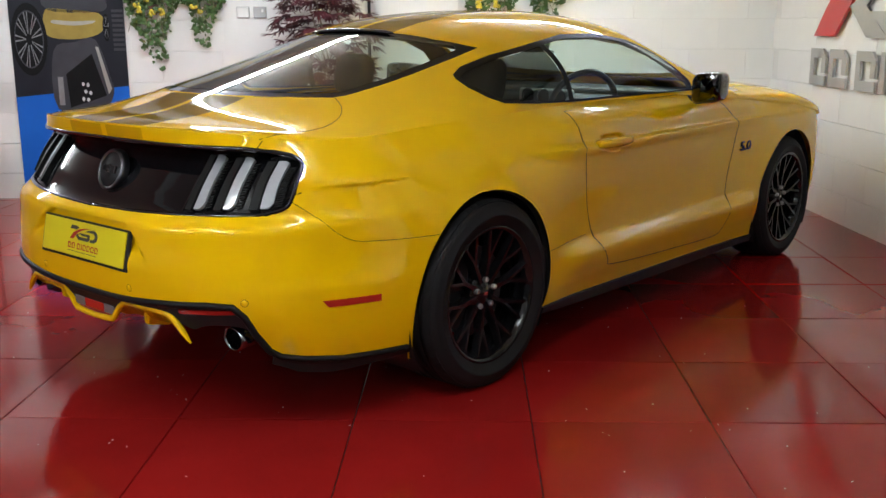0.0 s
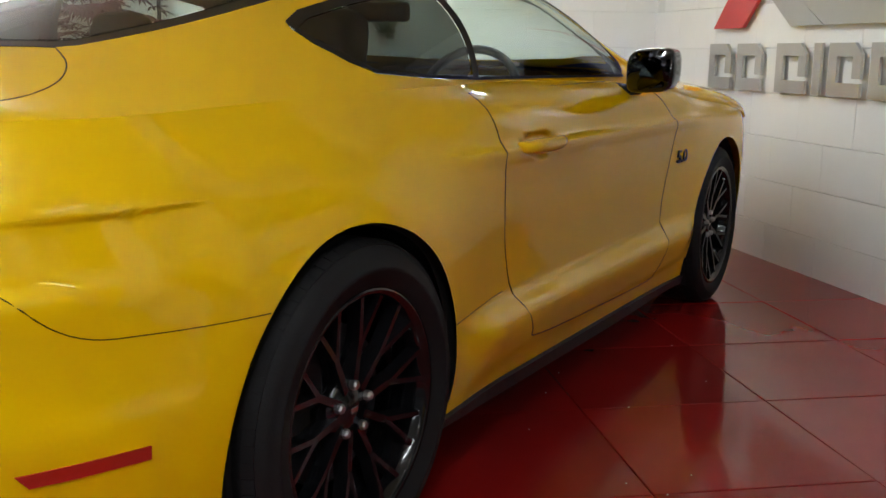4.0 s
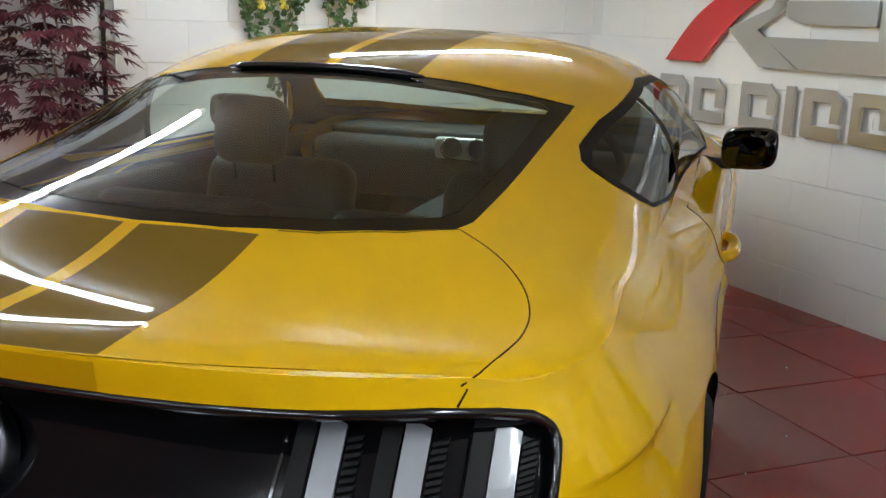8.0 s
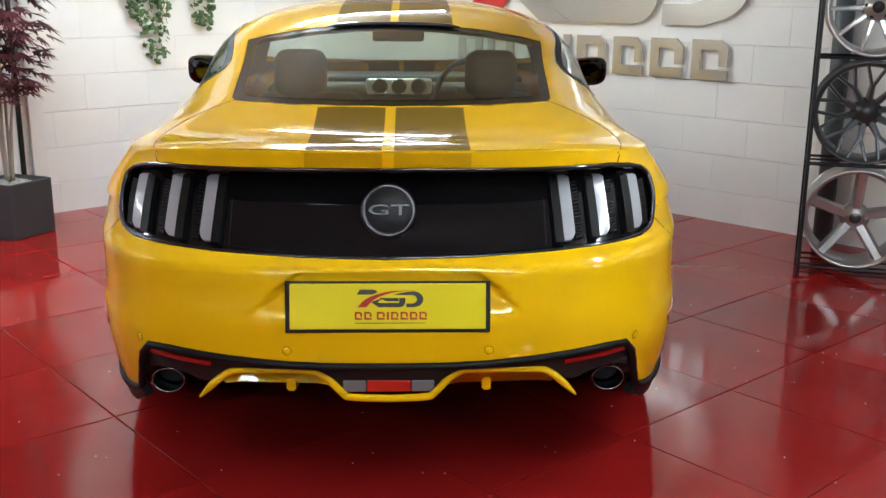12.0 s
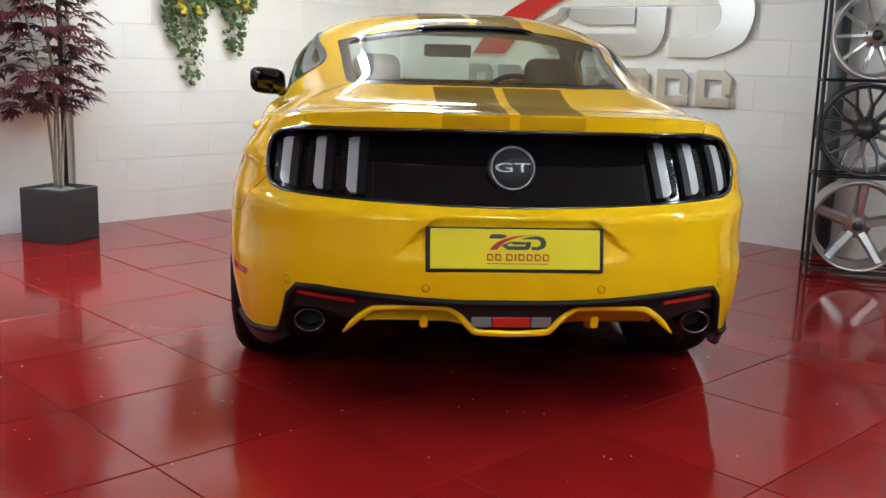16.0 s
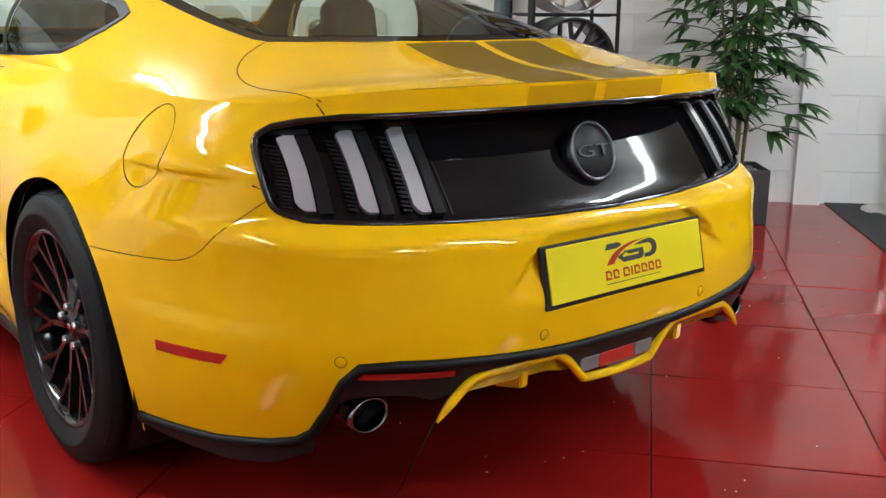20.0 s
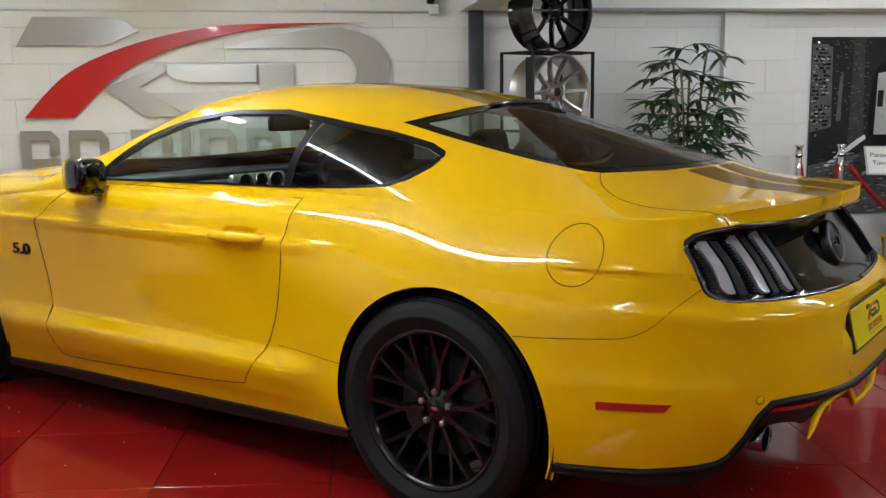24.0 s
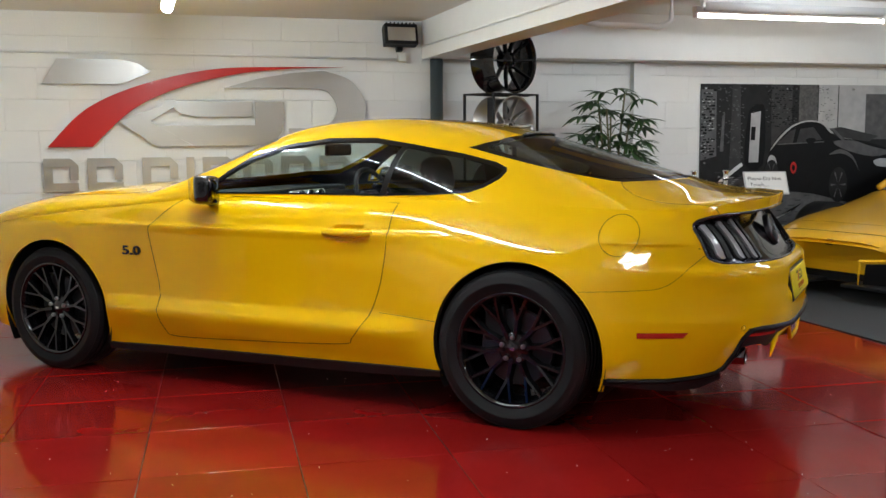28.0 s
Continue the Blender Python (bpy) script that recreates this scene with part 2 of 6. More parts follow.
# ---- mesh helpers ----
def part(name, bm, material, parent=None, label="", smooth=False):
    me = bpy.data.meshes.new(name)
    bm.to_mesh(me)
    bm.free()
    if smooth:
        for p in me.polygons:
            p.use_smooth = True
    me.materials.append(material)
    ob = new(name, me)
    if parent is not None:
        ob.parent = parent
    if label:
        ob["label"] = label
    return ob


def box(bm, c, s, m=None, bevel=0.0):
    """Adds a box with centre c and size s, under the pose m."""
    r = bmesh.ops.create_cube(bm, size=1)
    vs = r["verts"]
    bmesh.ops.scale(bm, verts=vs, vec=s)
    bmesh.ops.translate(bm, verts=vs, vec=c)
    if bevel > 0:
        es = list({e for v in vs for e in v.link_edges})
        g = bmesh.ops.bevel(bm, geom=es, offset=bevel, segments=2, affect="EDGES", profile=0.5)
        vs = list({v for f in g["faces"] for v in f.verts} | {v for v in vs if v.is_valid})
    if m is not None:
        bmesh.ops.transform(bm, matrix=m, verts=vs)
    return vs


def empty(name, m=None):
    ob = new(name)
    ob.empty_display_size = 0.1
    if m is not None:
        ob.matrix_world = m
    return ob


def boxpart(name, c, s, mat, parent=None, bevel=0.0, label=""):
    bm = bmesh.new()
    box(bm, c, s, None, bevel)
    return part(name, bm, mat, parent, label)


# ---- room ----
def wall(name, c, s, mat=M_BLOCK, label="white painted blockwork wall"):
    ob = boxpart(name, c, s, mat)
    ob.matrix_world = ROOM
    return tagged(ob, label, "wall", kind="structure")


# ---- the coupe: one shaped skin, cut into panels ----
def smooth_curve(pairs):
    """A smooth, non-overshooting curve through (x, y) pairs, as a function of arrays."""
    xs = np.array([p[0] for p in pairs], float)
    ys = np.array([p[1] for p in pairs], float)
    h = np.diff(xs)
    d = np.diff(ys) / h
    m = np.zeros(len(xs))
    m[0], m[-1] = d[0], d[-1]
    for i in range(1, len(xs) - 1):
        if d[i - 1] * d[i] > 0:
            w1, w2 = 2 * h[i] + h[i - 1], h[i] + 2 * h[i - 1]
            m[i] = (w1 + w2) / (w1 / d[i - 1] + w2 / d[i])

    def f(q):
        q = np.clip(np.asarray(q, float), xs[0], xs[-1])
        i = np.clip(np.searchsorted(xs, q, side="right") - 1, 0, len(xs) - 2)
        t = (q - xs[i]) / h[i]
        return (ys[i] * (1 + 2 * t) * (1 - t) ** 2 + m[i] * h[i] * t * (1 - t) ** 2
                + ys[i + 1] * t * t * (3 - 2 * t) - m[i + 1] * h[i] * t * t * (1 - t))
    return f


def fair(pairs, soft, step=5e-4):
    """The curve through the pairs with every bend eased over about the length soft, so that gloss runs evenly across it."""
    f = smooth_curve(pairs)
    lo, hi = pairs[0][0], pairs[-1][0]
    pad = 4 * soft
    q = np.arange(lo - pad, hi + pad + step, step)
    d0, d1 = (f(lo + step) - f(lo)) / step, (f(hi) - f(hi - step)) / step
    v = f(q) + np.minimum(q - lo, 0) * d0 + np.maximum(q - hi, 0) * d1
    k = np.arange(-int(3.5 * soft / step), int(3.5 * soft / step) + 1) * step
    g = np.exp(-.5 * (k / soft) ** 2)
    h = len(k) // 2
    v = np.convolve(np.pad(v, h, mode="reflect", reflect_type="odd"), g / g.sum(), mode="valid")
    return lambda x: np.interp(np.clip(np.asarray(x, float), lo, hi), q, v)


def ease(q, a, b):
    t = np.clip((np.asarray(q, float) - a) / (b - a), 0, 1)
    return t * t * t * (t * (6 * t - 15) + 10)


# half widths by height: tail, haunch behind the wheel, rear wheel flare, door, front wing
W_TAIL = fair([(.15, .84), (.25, .866), (.35, .888), (.44, .897), (.503, .899), (.517, .897), (.545, .890), (.60, .887), (.66, .889), (.74, .896), (.82, .894), (.90, .867), (.96, .838), (1.02, .82)], .008)
W_HAUNCH = fair([(.15, .86), (.25, .895), (.36, .918), (.50, .928), (.60, .926), (.68, .916), (.74, .899), (.80, .872), (.86, .838), (.91, .802), (.955, .762), (1.02, .71)], .028)
W_FLARE = fair([(.15, .87), (.25, .905), (.36, .925), (.50, .932), (.62, .932), (.72, .922), (.78, .903), (.84, .873), (.90, .835), (.95, .795), (1.02, .735)], .028)
W_DOOR = fair([(.15, .85), (.22, .868), (.30, .886), (.47, .882), (.55, .885), (.70, .900), (.80, .906), (.86, .902), (.90, .892), (.93, .872), (.955, .836), (.98, .78), (1.0, .75), (1.03, .72)], .012)
W_WING = fair([(.15, .86), (.25, .885), (.36, .915), (.50, .925), (.66, .928), (.76, .925), (.82, .918), (.87, .880), (.93, .805), (.98, .72)], .02)
L_REAR = fair([(.15, .98), (.30, 1.02), (.40, 1.055), (.46, 1.070), (.55, 1.074), (.64, 1.062), (.69, 1.056), (.715, 1.035), (.735, .99), (.83, .968), (.93, .948), (.95, .952), (.99, .958), (1.03, .958)], .008)
L_FRONT = fair([(.15, .80), (.30, .84), (.50, .86), (.65, .86), (.75, .82), (.85, .72), (.95, .55)], .03)
P_REAR = fair([(.15, 3.4), (.55, 3.4), (.75, 3.5), (.85, 3.4), (.95, 3.15), (1.03, 3.0)], .03)
Z_BELT = fair([(-1.0, .955), (-.5, .955), (0, .968), (.4, .978), (.8, .985), (1.6, .972), (1.9, .945), (2.3, .905), (2.8, .850), (3.2, .785), (3.5, .72), (3.62, .66)], .07)
Z_MID = fair([(-.96, .99), (-.90, 1.0), (-.80, 1.003), (-.70, 1.015), (-.62, 1.034), (-.54, 1.06), (-.34, 1.121), (0, 1.218), (.22, 1.279), (.4, 1.318), (.7, 1.352), (1.0, 1.365), (1.3, 1.345), (1.5, 1.298), (1.7, 1.222), (2.0, 1.075), (2.12, 1.022), (2.25, 1.008), (2.6, .997), (2.86, .978), (3.05, .95), (3.2, .912), (3.45, .82), (3.62, .70)], .035)
BULGE = fair([(-.96, 3.2), (-.8, 2.5), (-.6, 1.95), (-.34, 1.95), (.1, 2.10), (.35, 2.4), (.6, 2.65), (1.0, 2.85), (1.3, 2.75), (1.6, 2.4), (1.85, 2.15), (2.2, 2.35), (2.6, 2.4), (3.6, 2.3)], .07)
LEAN = fair([(-.96, .15), (-.75, .25), (-.45, .48), (-.1, .50), (.15, .40), (.45, .12), (.7, .0), (3.6, .0)], .08)
# the sill's step and the folded line through the door handle: how far they stand out, by height
STEP = fair([(.15, -.006), (.25, .0), (.30, .014), (.384, .040), (.388, .040), (.452, .001), (.458, 0), (.60, 0)], .0035)
FOLD = fair([(.60, 0), (.70, .001), (.78, .006), (.823, .017), (.829, .017), (.838, .006), (.86, .001), (.90, 0)], .003)
CUFF = fair([(.62, 0), (.71, -.001), (.803, -.0065), (.814, -.006), (.820, .0015), (.838, .0025), (.89, 0)], .003)


def half_width(y, z):
    y, z = np.asarray(y, float), np.asarray(z, float)
    door = W_DOOR(z)
    w = door + (W_FLARE(z) - door) * ease(y, .80, .10)
    w = w + (W_HAUNCH(z) - w) * ease(y, .22, -.32)
    w = w + (W_TAIL(z) - w) * ease(y, -.14, -.84)
    w = w + (W_WING(z) - w) * ease(y, 2.0, 2.55)
    w = w + STEP(z) * ease(y, .36, .62) * ease(y, 2.38, 2.16)
    w = w + FOLD(z) * ease(y, .22, .60) * ease(y, 2.62, 2.10)
    w = w + CUFF(z) * ease(y, -.33, -.46) * ease(y, -.80, -.62)
    # cup behind the door handle
    return w - .020 * ease(((y - .81) / .125) ** 2 + ((z - .829) / .036) ** 2, 1, .35)


def belt(a, z):
    """Lower skin. a is the distance along the side from the rear axle; below 0 it turns round the tail, above 2.75 round the nose."""
    a, z = np.broadcast_arrays(np.asarray(a, float), np.asarray(z, float))
    f = np.clip(-a, 0, math.pi / 2)
    p = P_REAR(z)
    s, c = np.sin(f) ** (2 / p), np.clip(np.cos(f), 1e-9, 1) ** (2 / p)
    g = np.clip(a - 2.75, 0, math.pi / 2)
    s2, c2 = np.sin(g) ** (2 / 3.0), np.clip(np.cos(g), 1e-9, 1) ** (2 / 3.0)
    y = np.where(a < 0, -L_REAR(z) * s, np.where(a > 2.75, 2.75 + L_FRONT(z) * s2, a))
    x = half_width(y, z) * np.where(a < 0, c, np.where(a > 2.75, c2, 1))
    # hollow round the number plate, deepest at its top edge
    lim = .375 - (z - .56) * 1.05
    hollow = ease(z, .545, .665) * ease(z, .694, .680) * ease(x, lim + .012, lim - .022)
    return np.stack([x, np.where(a < -.9, y + .030 * hollow, y), z], -1)


RAKE = smooth_curve([(.70, 0), (.735, .004), (.78, .022), (.83, .050), (.90, .084), (.94, .098)])


def tail(a, z):
    """The lamp panel: leans in towards its top, under the lip of the boot lid."""
    q = belt(a, z)
    return q + np.stack([0 * q[..., 0], RAKE(q[..., 2]) * (1 - np.clip(np.abs(q[..., 0]) / .80, 0, 1) ** 5), 0 * q[..., 0]], -1)


def a_of_y(y, z):
    y, z = float(y), float(z)
    if y >= 0:
        return y if y <= 2.75 else 2.75 + math.asin(min(1, ((y - 2.75) / float(L_FRONT(z)))) ** 1.5)
    return -math.asin(min(1, -y / float(L_REAR(z))) ** (float(P_REAR(z)) / 2))


def a_of_x(x, z):
    p, w = float(P_REAR(z)), float(W_TAIL(z))
    for _ in range(4):
        a = -math.acos(min(1, max(0, x / w)) ** (p / 2))
        w = float(half_width(belt(a, z)[1], z))
    return a


def upper(y, th):
    """Upper skin: th runs from the belt line (0) to the middle of the car (pi / 2)."""
    y, th = np.broadcast_arrays(np.asarray(y, float), np.asarray(th, float))
    ye = y + .357 * (-.4 - y + np.sqrt((y + .4) ** 2 + .0144)) / 2
    zb, zc, m = Z_BELT(ye), Z_MID(y), BULGE(y)
    p = P_REAR(zb)
    ae = np.where(ye < 0, -np.arcsin(np.clip(-ye / L_REAR(zb), 0, 1) ** (p / 2)), ye)
    ex = belt(np.minimum(ae, 2.75), zb)[..., 0]
    front = np.clip((y - 2.75) / .88, 0, 1)
    ex = ex * (1 - front ** 3) ** (1 / 3)
    # over the haunch the roof pillar leaves the flank at a slant, not upright
    t0 = LEAN(y)
    tt = t0 + th * (1 - t0 / (math.pi / 2))
    x = ex * (np.clip(np.cos(tt), 1e-9, 1) / np.cos(t0)) ** (2 / m)
    s0 = np.sin(t0) ** (2 / m)
    z = zb + (zc - zb) * (np.clip(np.sin(tt), 0, 1) ** (2 / m) - s0) / (1 - s0)
    yy = y + (ye - y) * (x / np.maximum(ex, .01)) ** 2.4
    return np.stack([x, yy, z], -1)


def th_many(ys, xs=None, zs=None):
    """The places on the upper skin that lie at these y and have these x or these z, as pairs (y, th)."""
    ys = np.asarray(ys, float)
    yy = ys.copy()
    for _ in range(4):
        lo, hi = np.zeros(len(ys)), np.full(len(ys), math.pi / 2)
        for _ in range(26):
            mid = (lo + hi) / 2
            q = upper(yy, mid)
            up = q[:, 0] > xs if xs is not None else q[:, 2] < zs
            lo, hi = np.where(up, mid, lo), np.where(up, hi, mid)
        yy = yy + ys - upper(yy, lo)[:, 1]
    if xs is not None:
        lo = np.where(np.asarray(xs) < 1e-6, math.pi / 2, lo)
    return [(float(a), float(b)) for a, b in zip(yy, lo)]


def normals_of(surf, uv, e=2e-3):
    u, v = uv[:, 0], uv[:, 1]
    du = surf(u + e, v) - surf(u - e, v)
    dv = surf(u, v + e) - surf(u, v - e)
    n = np.cross(du, dv)
    return n / np.maximum(np.linalg.norm(n, axis=1, keepdims=True), 1e-9)


def inside_many(poly, pts):
    p = np.array(poly, float)
    x, y = pts[:, 0], pts[:, 1]
    r = np.zeros(len(pts), bool)
    for (x1, y1), (x2, y2) in zip(p, np.roll(p, -1, axis=0)):
        if y1 != y2:
            r ^= ((y1 > y) != (y2 > y)) & (x < (x2 - x1) * (y - y1) / (y2 - y1) + x1)
    return r


def rounded(poly, closed=True, step=5):
    """Catmull-Rom through the given corners."""
    n, out = len(poly), []
    for i in range(n if closed else n - 1):
        p = [np.array(poly[(i + k) % n] if closed else poly[min(max(i + k, 0), n - 1)], float) for k in (-1, 0, 1, 2)]
        for t in np.linspace(0, 1, step, endpoint=False):
            out.append(tuple(.5 * (2 * p[1] + (p[2] - p[0]) * t + (2 * p[0] - 5 * p[1] + 4 * p[2] - p[3]) * t * t + (3 * p[1] - p[0] - 3 * p[2] + p[3]) * t ** 3)))
    if not closed:
        out.append(tuple(poly[-1]))
    return out


def dense(poly, step, closed=True):
    out = []
    n = len(poly)
    for i in range(n if closed else n - 1):
        a, b = np.array(poly[i], float), np.array(poly[(i + 1) % n], float)
        k = max(1, int(np.linalg.norm(b - a) / step))
        out += [tuple(a + (b - a) * j / k) for j in range(k)]
    if not closed:
        out.append(tuple(poly[-1]))
    return out


from mathutils.geometry import delaunay_2d_cdt


def cut_skin(us, vs, polys):
    """Triangles over a grid of us and vs, with the closed outlines in polys kept as edges. Returns points and triangles."""
    pts, edges = [], []
    allp = np.array([q for poly in polys for q in poly]) if polys else np.zeros((0, 2))
    su, sv = (us[-1] - us[0]) / len(us), (vs[-1] - vs[0]) / len(vs)
    for u in us:
        near = allp[np.abs(allp[:, 0] - u) < .35 * su] if len(allp) else allp
        for v in vs:
            if len(near) and np.min(np.abs(near[:, 1] - v)) < .35 * sv:
                continue
            pts.append((u, v))
    for poly in polys:
        b = len(pts)
        pts += poly
        edges += [(b + i, b + (i + 1) % len(poly)) for i in range(len(poly))]
    r = delaunay_2d_cdt([Vector(q) for q in pts], edges, [], 0, 1e-6)
    return np.array([tuple(q) for q in r[0]]), [tuple(f) for f in r[2]]


def skin_part(name, surf, uv, tris, material, parent, sides=(1,), inset=0.0, label="", weld=False):
    """One panel: for each side a mesh, or one welded mesh for both."""
    used = sorted({i for t in tris for i in t})
    if not used:
        return []
    back = {i: k for k, i in enumerate(used)}
    q = uv[used]
    co, no = surf(q[:, 0], q[:, 1]), normals_of(surf, q)
    no = np.where((np.sum(no * (co - np.array([0, 1.2, .6])), 1) < 0)[:, None], -no, no)
    if inset:
        co = co - no * inset
    fs = []
    for t in tris:
        a, b, c = [co[back[i]] for i in t]
        g = np.cross(b - a, c - a)
        fs.append(tuple(back[i] for i in (t if np.dot(g, no[back[t[0]]]) > 0 else t[::-1])))
    obs = []
    sets = [(co, no, fs)] if sides == (1,) else []
    flip = np.array([-1, 1, 1])
    if sides == (1, -1):
        sets = [(co, no, fs), (co * flip, no * flip, [f[::-1] for f in fs])]
    if sides == (-1,):
        sets = [(co * flip, no * flip, [f[::-1] for f in fs])]
    if weld:
        n = len(co)
        idx = [i if co[i][0] < 2e-4 else n + i for i in range(n)]
        keep = np.concatenate([co, co * flip])
        sets = [(keep, np.concatenate([no, no * flip]), fs + [tuple(idx[i] for i in f[::-1]) for f in fs])]
    for c, nn, ff in sets:
        me = bpy.data.meshes.new(name)
        me.from_pydata([tuple(v) for v in c], [], ff)
        for p in me.polygons:
            p.use_smooth = True
        me.normals_split_custom_set_from_vertices([tuple(v) for v in nn])
        me.materials.append(material)
        ob = new(name, me)
        ob.parent = parent
        if label:
            ob["label"] = label
        obs.append(ob)
    return obs


def tube(bm, pts, r, sides=6, closed=False, squash=None):
    """A tube of radius r along points."""
    pts = [Vector(p) for p in pts]
    n = len(pts)
    rings = []
    up = Vector((0, 0, 1))
    for i, p in enumerate(pts):
        d = (pts[(i + 1) % n] - pts[i - 1]) if closed else (pts[min(i + 1, n - 1)] - pts[max(i - 1, 0)])
        d = d.normalized() if d.length > 0 else Vector((0, 1, 0))
        s = d.cross(up)
        s = s.normalized() if s.length > 1e-4 else d.orthogonal().normalized()
        w = s.cross(d)
        rr = r[i] if isinstance(r, (list, tuple)) else r
        rings.append([bm.verts.new(p + (s * math.cos(k * 2 * math.pi / sides) + w * math.sin(k * 2 * math.pi / sides)) * rr) for k in range(sides)])
    for i in range(n if closed else n - 1):
        A, B = rings[i], rings[(i + 1) % n]
        for k in range(sides):
            bm.faces.new((A[k], A[(k + 1) % sides], B[(k + 1) % sides], B[k]))
    if not closed:
        bm.faces.new(rings[0][::-1])
        bm.faces.new(rings[-1])
    return rings


def lathe(bm, prof, seg=48, m=None):
    """Turns (radius, along) pairs round the x axis."""
    rings = []
    for r, x in prof:
        rings.append([bm.verts.new((x, r * math.cos(k * 2 * math.pi / seg), r * math.sin(k * 2 * math.pi / seg))) for k in range(seg)])
    for A, B in zip(rings, rings[1:]):
        for k in range(seg):
            bm.faces.new((A[k], B[k], B[(k + 1) % seg], A[(k + 1) % seg]))
    vs = [v for r in rings for v in r]
    if m is not None:
        bmesh.ops.transform(bm, matrix=m, verts=vs)
    return rings


def shut(name, surf, line, parent, sides=(1, -1), r=.0022, mat=None, sink=.0006, closed=False):
    """A narrow dark joint that follows a line on the skin."""
    q = np.array(line)
    co, no = surf(q[:, 0], q[:, 1]), normals_of(surf, q)
    no = np.where((np.sum(no * (co - np.array([0, 1.2, .6])), 1) < 0)[:, None], -no, no)
    co = co - no * sink
    for s in sides:
        bm = bmesh.new()
        tube(bm, [(c[0] * s, c[1], c[2]) for c in co], r, 5, closed)
        part(name, bm, mat or M_GAP, parent, smooth=True)


coupe = tagged(empty("car"), "yellow two-door coupe with black wheels and dark bonnet stripes", "car")


def side_poly(pts, step=.03):
    return [(a_of_y(y, z), z) for y, z in dense(pts, step)]


def rear_poly(pts, step=.02):
    return [(a_of_x(x, z), z) for x, z in dense(pts, step)]


def top_poly(pts, step=.03, closed=True):
    d = np.array(dense(pts, step, closed))
    return th_many(d[:, 1], xs=d[:, 0])


def glass_poly(pts, step=.03, closed=True):
    d = np.array(dense(pts, step, closed))
    return th_many(d[:, 0], zs=d[:, 1])


def arc(cy, cz, r, a0, a1, n):
    return [(cy + r * math.cos(a0 + (a1 - a0) * i / n), cz + r * math.sin(a0 + (a1 - a0) * i / n)) for i in range(n + 1)]


# --- lower skin: outlines ---
ARCH_R = arc(-.022, .348, .386, math.radians(-28), math.radians(208), 44)
ARCH_F = arc(2.70, .338, .386, math.radians(-28), math.radians(208), 44)
arch_r = [(a_of_y(y, z), z) for y, z in ARCH_R + [(-.37, .05), (.30, .05)]]
arch_f = [(a_of_y(y, z), z) for y, z in ARCH_F + [(2.36, .05), (3.04, .05)]]
DOOR = [(1.80, .972)] + rounded([(1.86, .925), (1.965, .84), (1.998, .79), (1.985, .66), (1.966, .53), (1.955, .39), (1.925, .285), (1.85, .252), (1.34, .272), (.86, .302), (.79, .335), (.712, .44), (.642, .606), (.600, .788), (.587, .90), (.585, .975)], False, 4) + [(.585, .983)]
door_p = side_poly(DOOR)
FUEL = arc(-.453, .855, .084, 0, 2 * math.pi, 36)[:-1]
fuel_p = [(a_of_y(y, z), z) for y, z in FUEL]
# the tail panel with lamps, from the middle outwards
PANEL = [(0, .938), (.30, .938), (.60, .935), (.67, .926)] + rounded([(.708, .916), (.736, .892), (.746, .845), (.744, .792), (.732, .760), (.692, .743)], False, 4) + [(.61, .738), (.43, .731), (.22, .724), (0, .720)]
panel_p = rear_poly(PANEL)
# bumper top edge: from the lamp's side round to the wheel arch
BUMP = [(-.80, .79), (-.74, .735), (-.68, .675), (-.62, .645), (-.54, .636), (-.42, .628), (-.30, .622)]
bump_line = [(a_of_x(x, z), z) for x, z in [(.745, .806), (.760, .806)]] + [(a_of_y(y, z), z) for y, z in rounded(BUMP, False, 4)]
# lower edge of the painted bumper
LOWER_REAR = [(0, .446), (.15, .447), (.265, .452), (.45, .466), (.58, .474), (.645, .472)]
LOWER_SIDE = [(-.93, .44), (-.90, .38), (-.86, .32), (-.83, .298), (-.78, .285), (-.66, .268), (-.52, .262), (-.42, .258)]
lower_line = [(a_of_x(x, z), z) for x, z in dense(LOWER_REAR, .03, False)] + [(a_of_y(y, z), z) for y, z in dense(LOWER_SIDE, .03, False)]
skin_low = lower_line + [(a_of_y(y, z), z) for y, z in dense([(-.40, .20), (.34, .20), (.37, .222), (.79, .212), (1.33, .203), (1.87, .193), (2.24, .182), (3.1, .20), (3.45, .20)], .04, False)]
top_rear = [(a_of_x(float(upper(-.96, t)[0]), float(upper(-.96, t)[2])), float(upper(-.96, t)[2])) for t in np.linspace(math.pi / 2, 0, 24)]
top_side = [(a_of_y(y, float(Z_BELT(y))), float(Z_BELT(y))) for y in np.linspace(-.755, 3.25, 90)]
nose = 2.75 + math.pi / 2
outline = skin_low + [(nose, .20), (nose, .80)] + top_side[::-1] + top_rear[::-1][1:]
# decklid joint on the tail
tail_gap = [(a_of_x(x, z), z) for x, z in dense([(.628, .938), (.632, .948), (.636, .958)], .01, False)]

a_grid = sorted({a_of_x(x, .6) for x in np.linspace(0, .76, 34)} | {a_of_y(y, .6) for y in np.linspace(-.80, -.005, 30)}) + list(np.linspace(.02, 2.74, 88)) + list(np.linspace(2.78, nose, 22))
z_grid = sorted(list(np.linspace(.20, 1.0, 56)) + [.381, .386, .391, .449, .455, .461, .50, .515, .812, .817, .820, .826, .832, .839])
uvB, trB = cut_skin(a_grid, z_grid, [outline, door_p, fuel_p, panel_p, arch_r, arch_f])
cen_b = uvB[np.array(trB)].mean(axis=1)
line_a = np.array([q[0] for q in bump_line])
line_z = np.array([q[1] for q in bump_line])
kind_b = np.full(len(trB), "quarter  ", dtype=object)
kind_b[(cen_b[:, 0] < .2) & (cen_b[:, 1] < np.interp(cen_b[:, 0], line_a, line_z))] = "bumper"
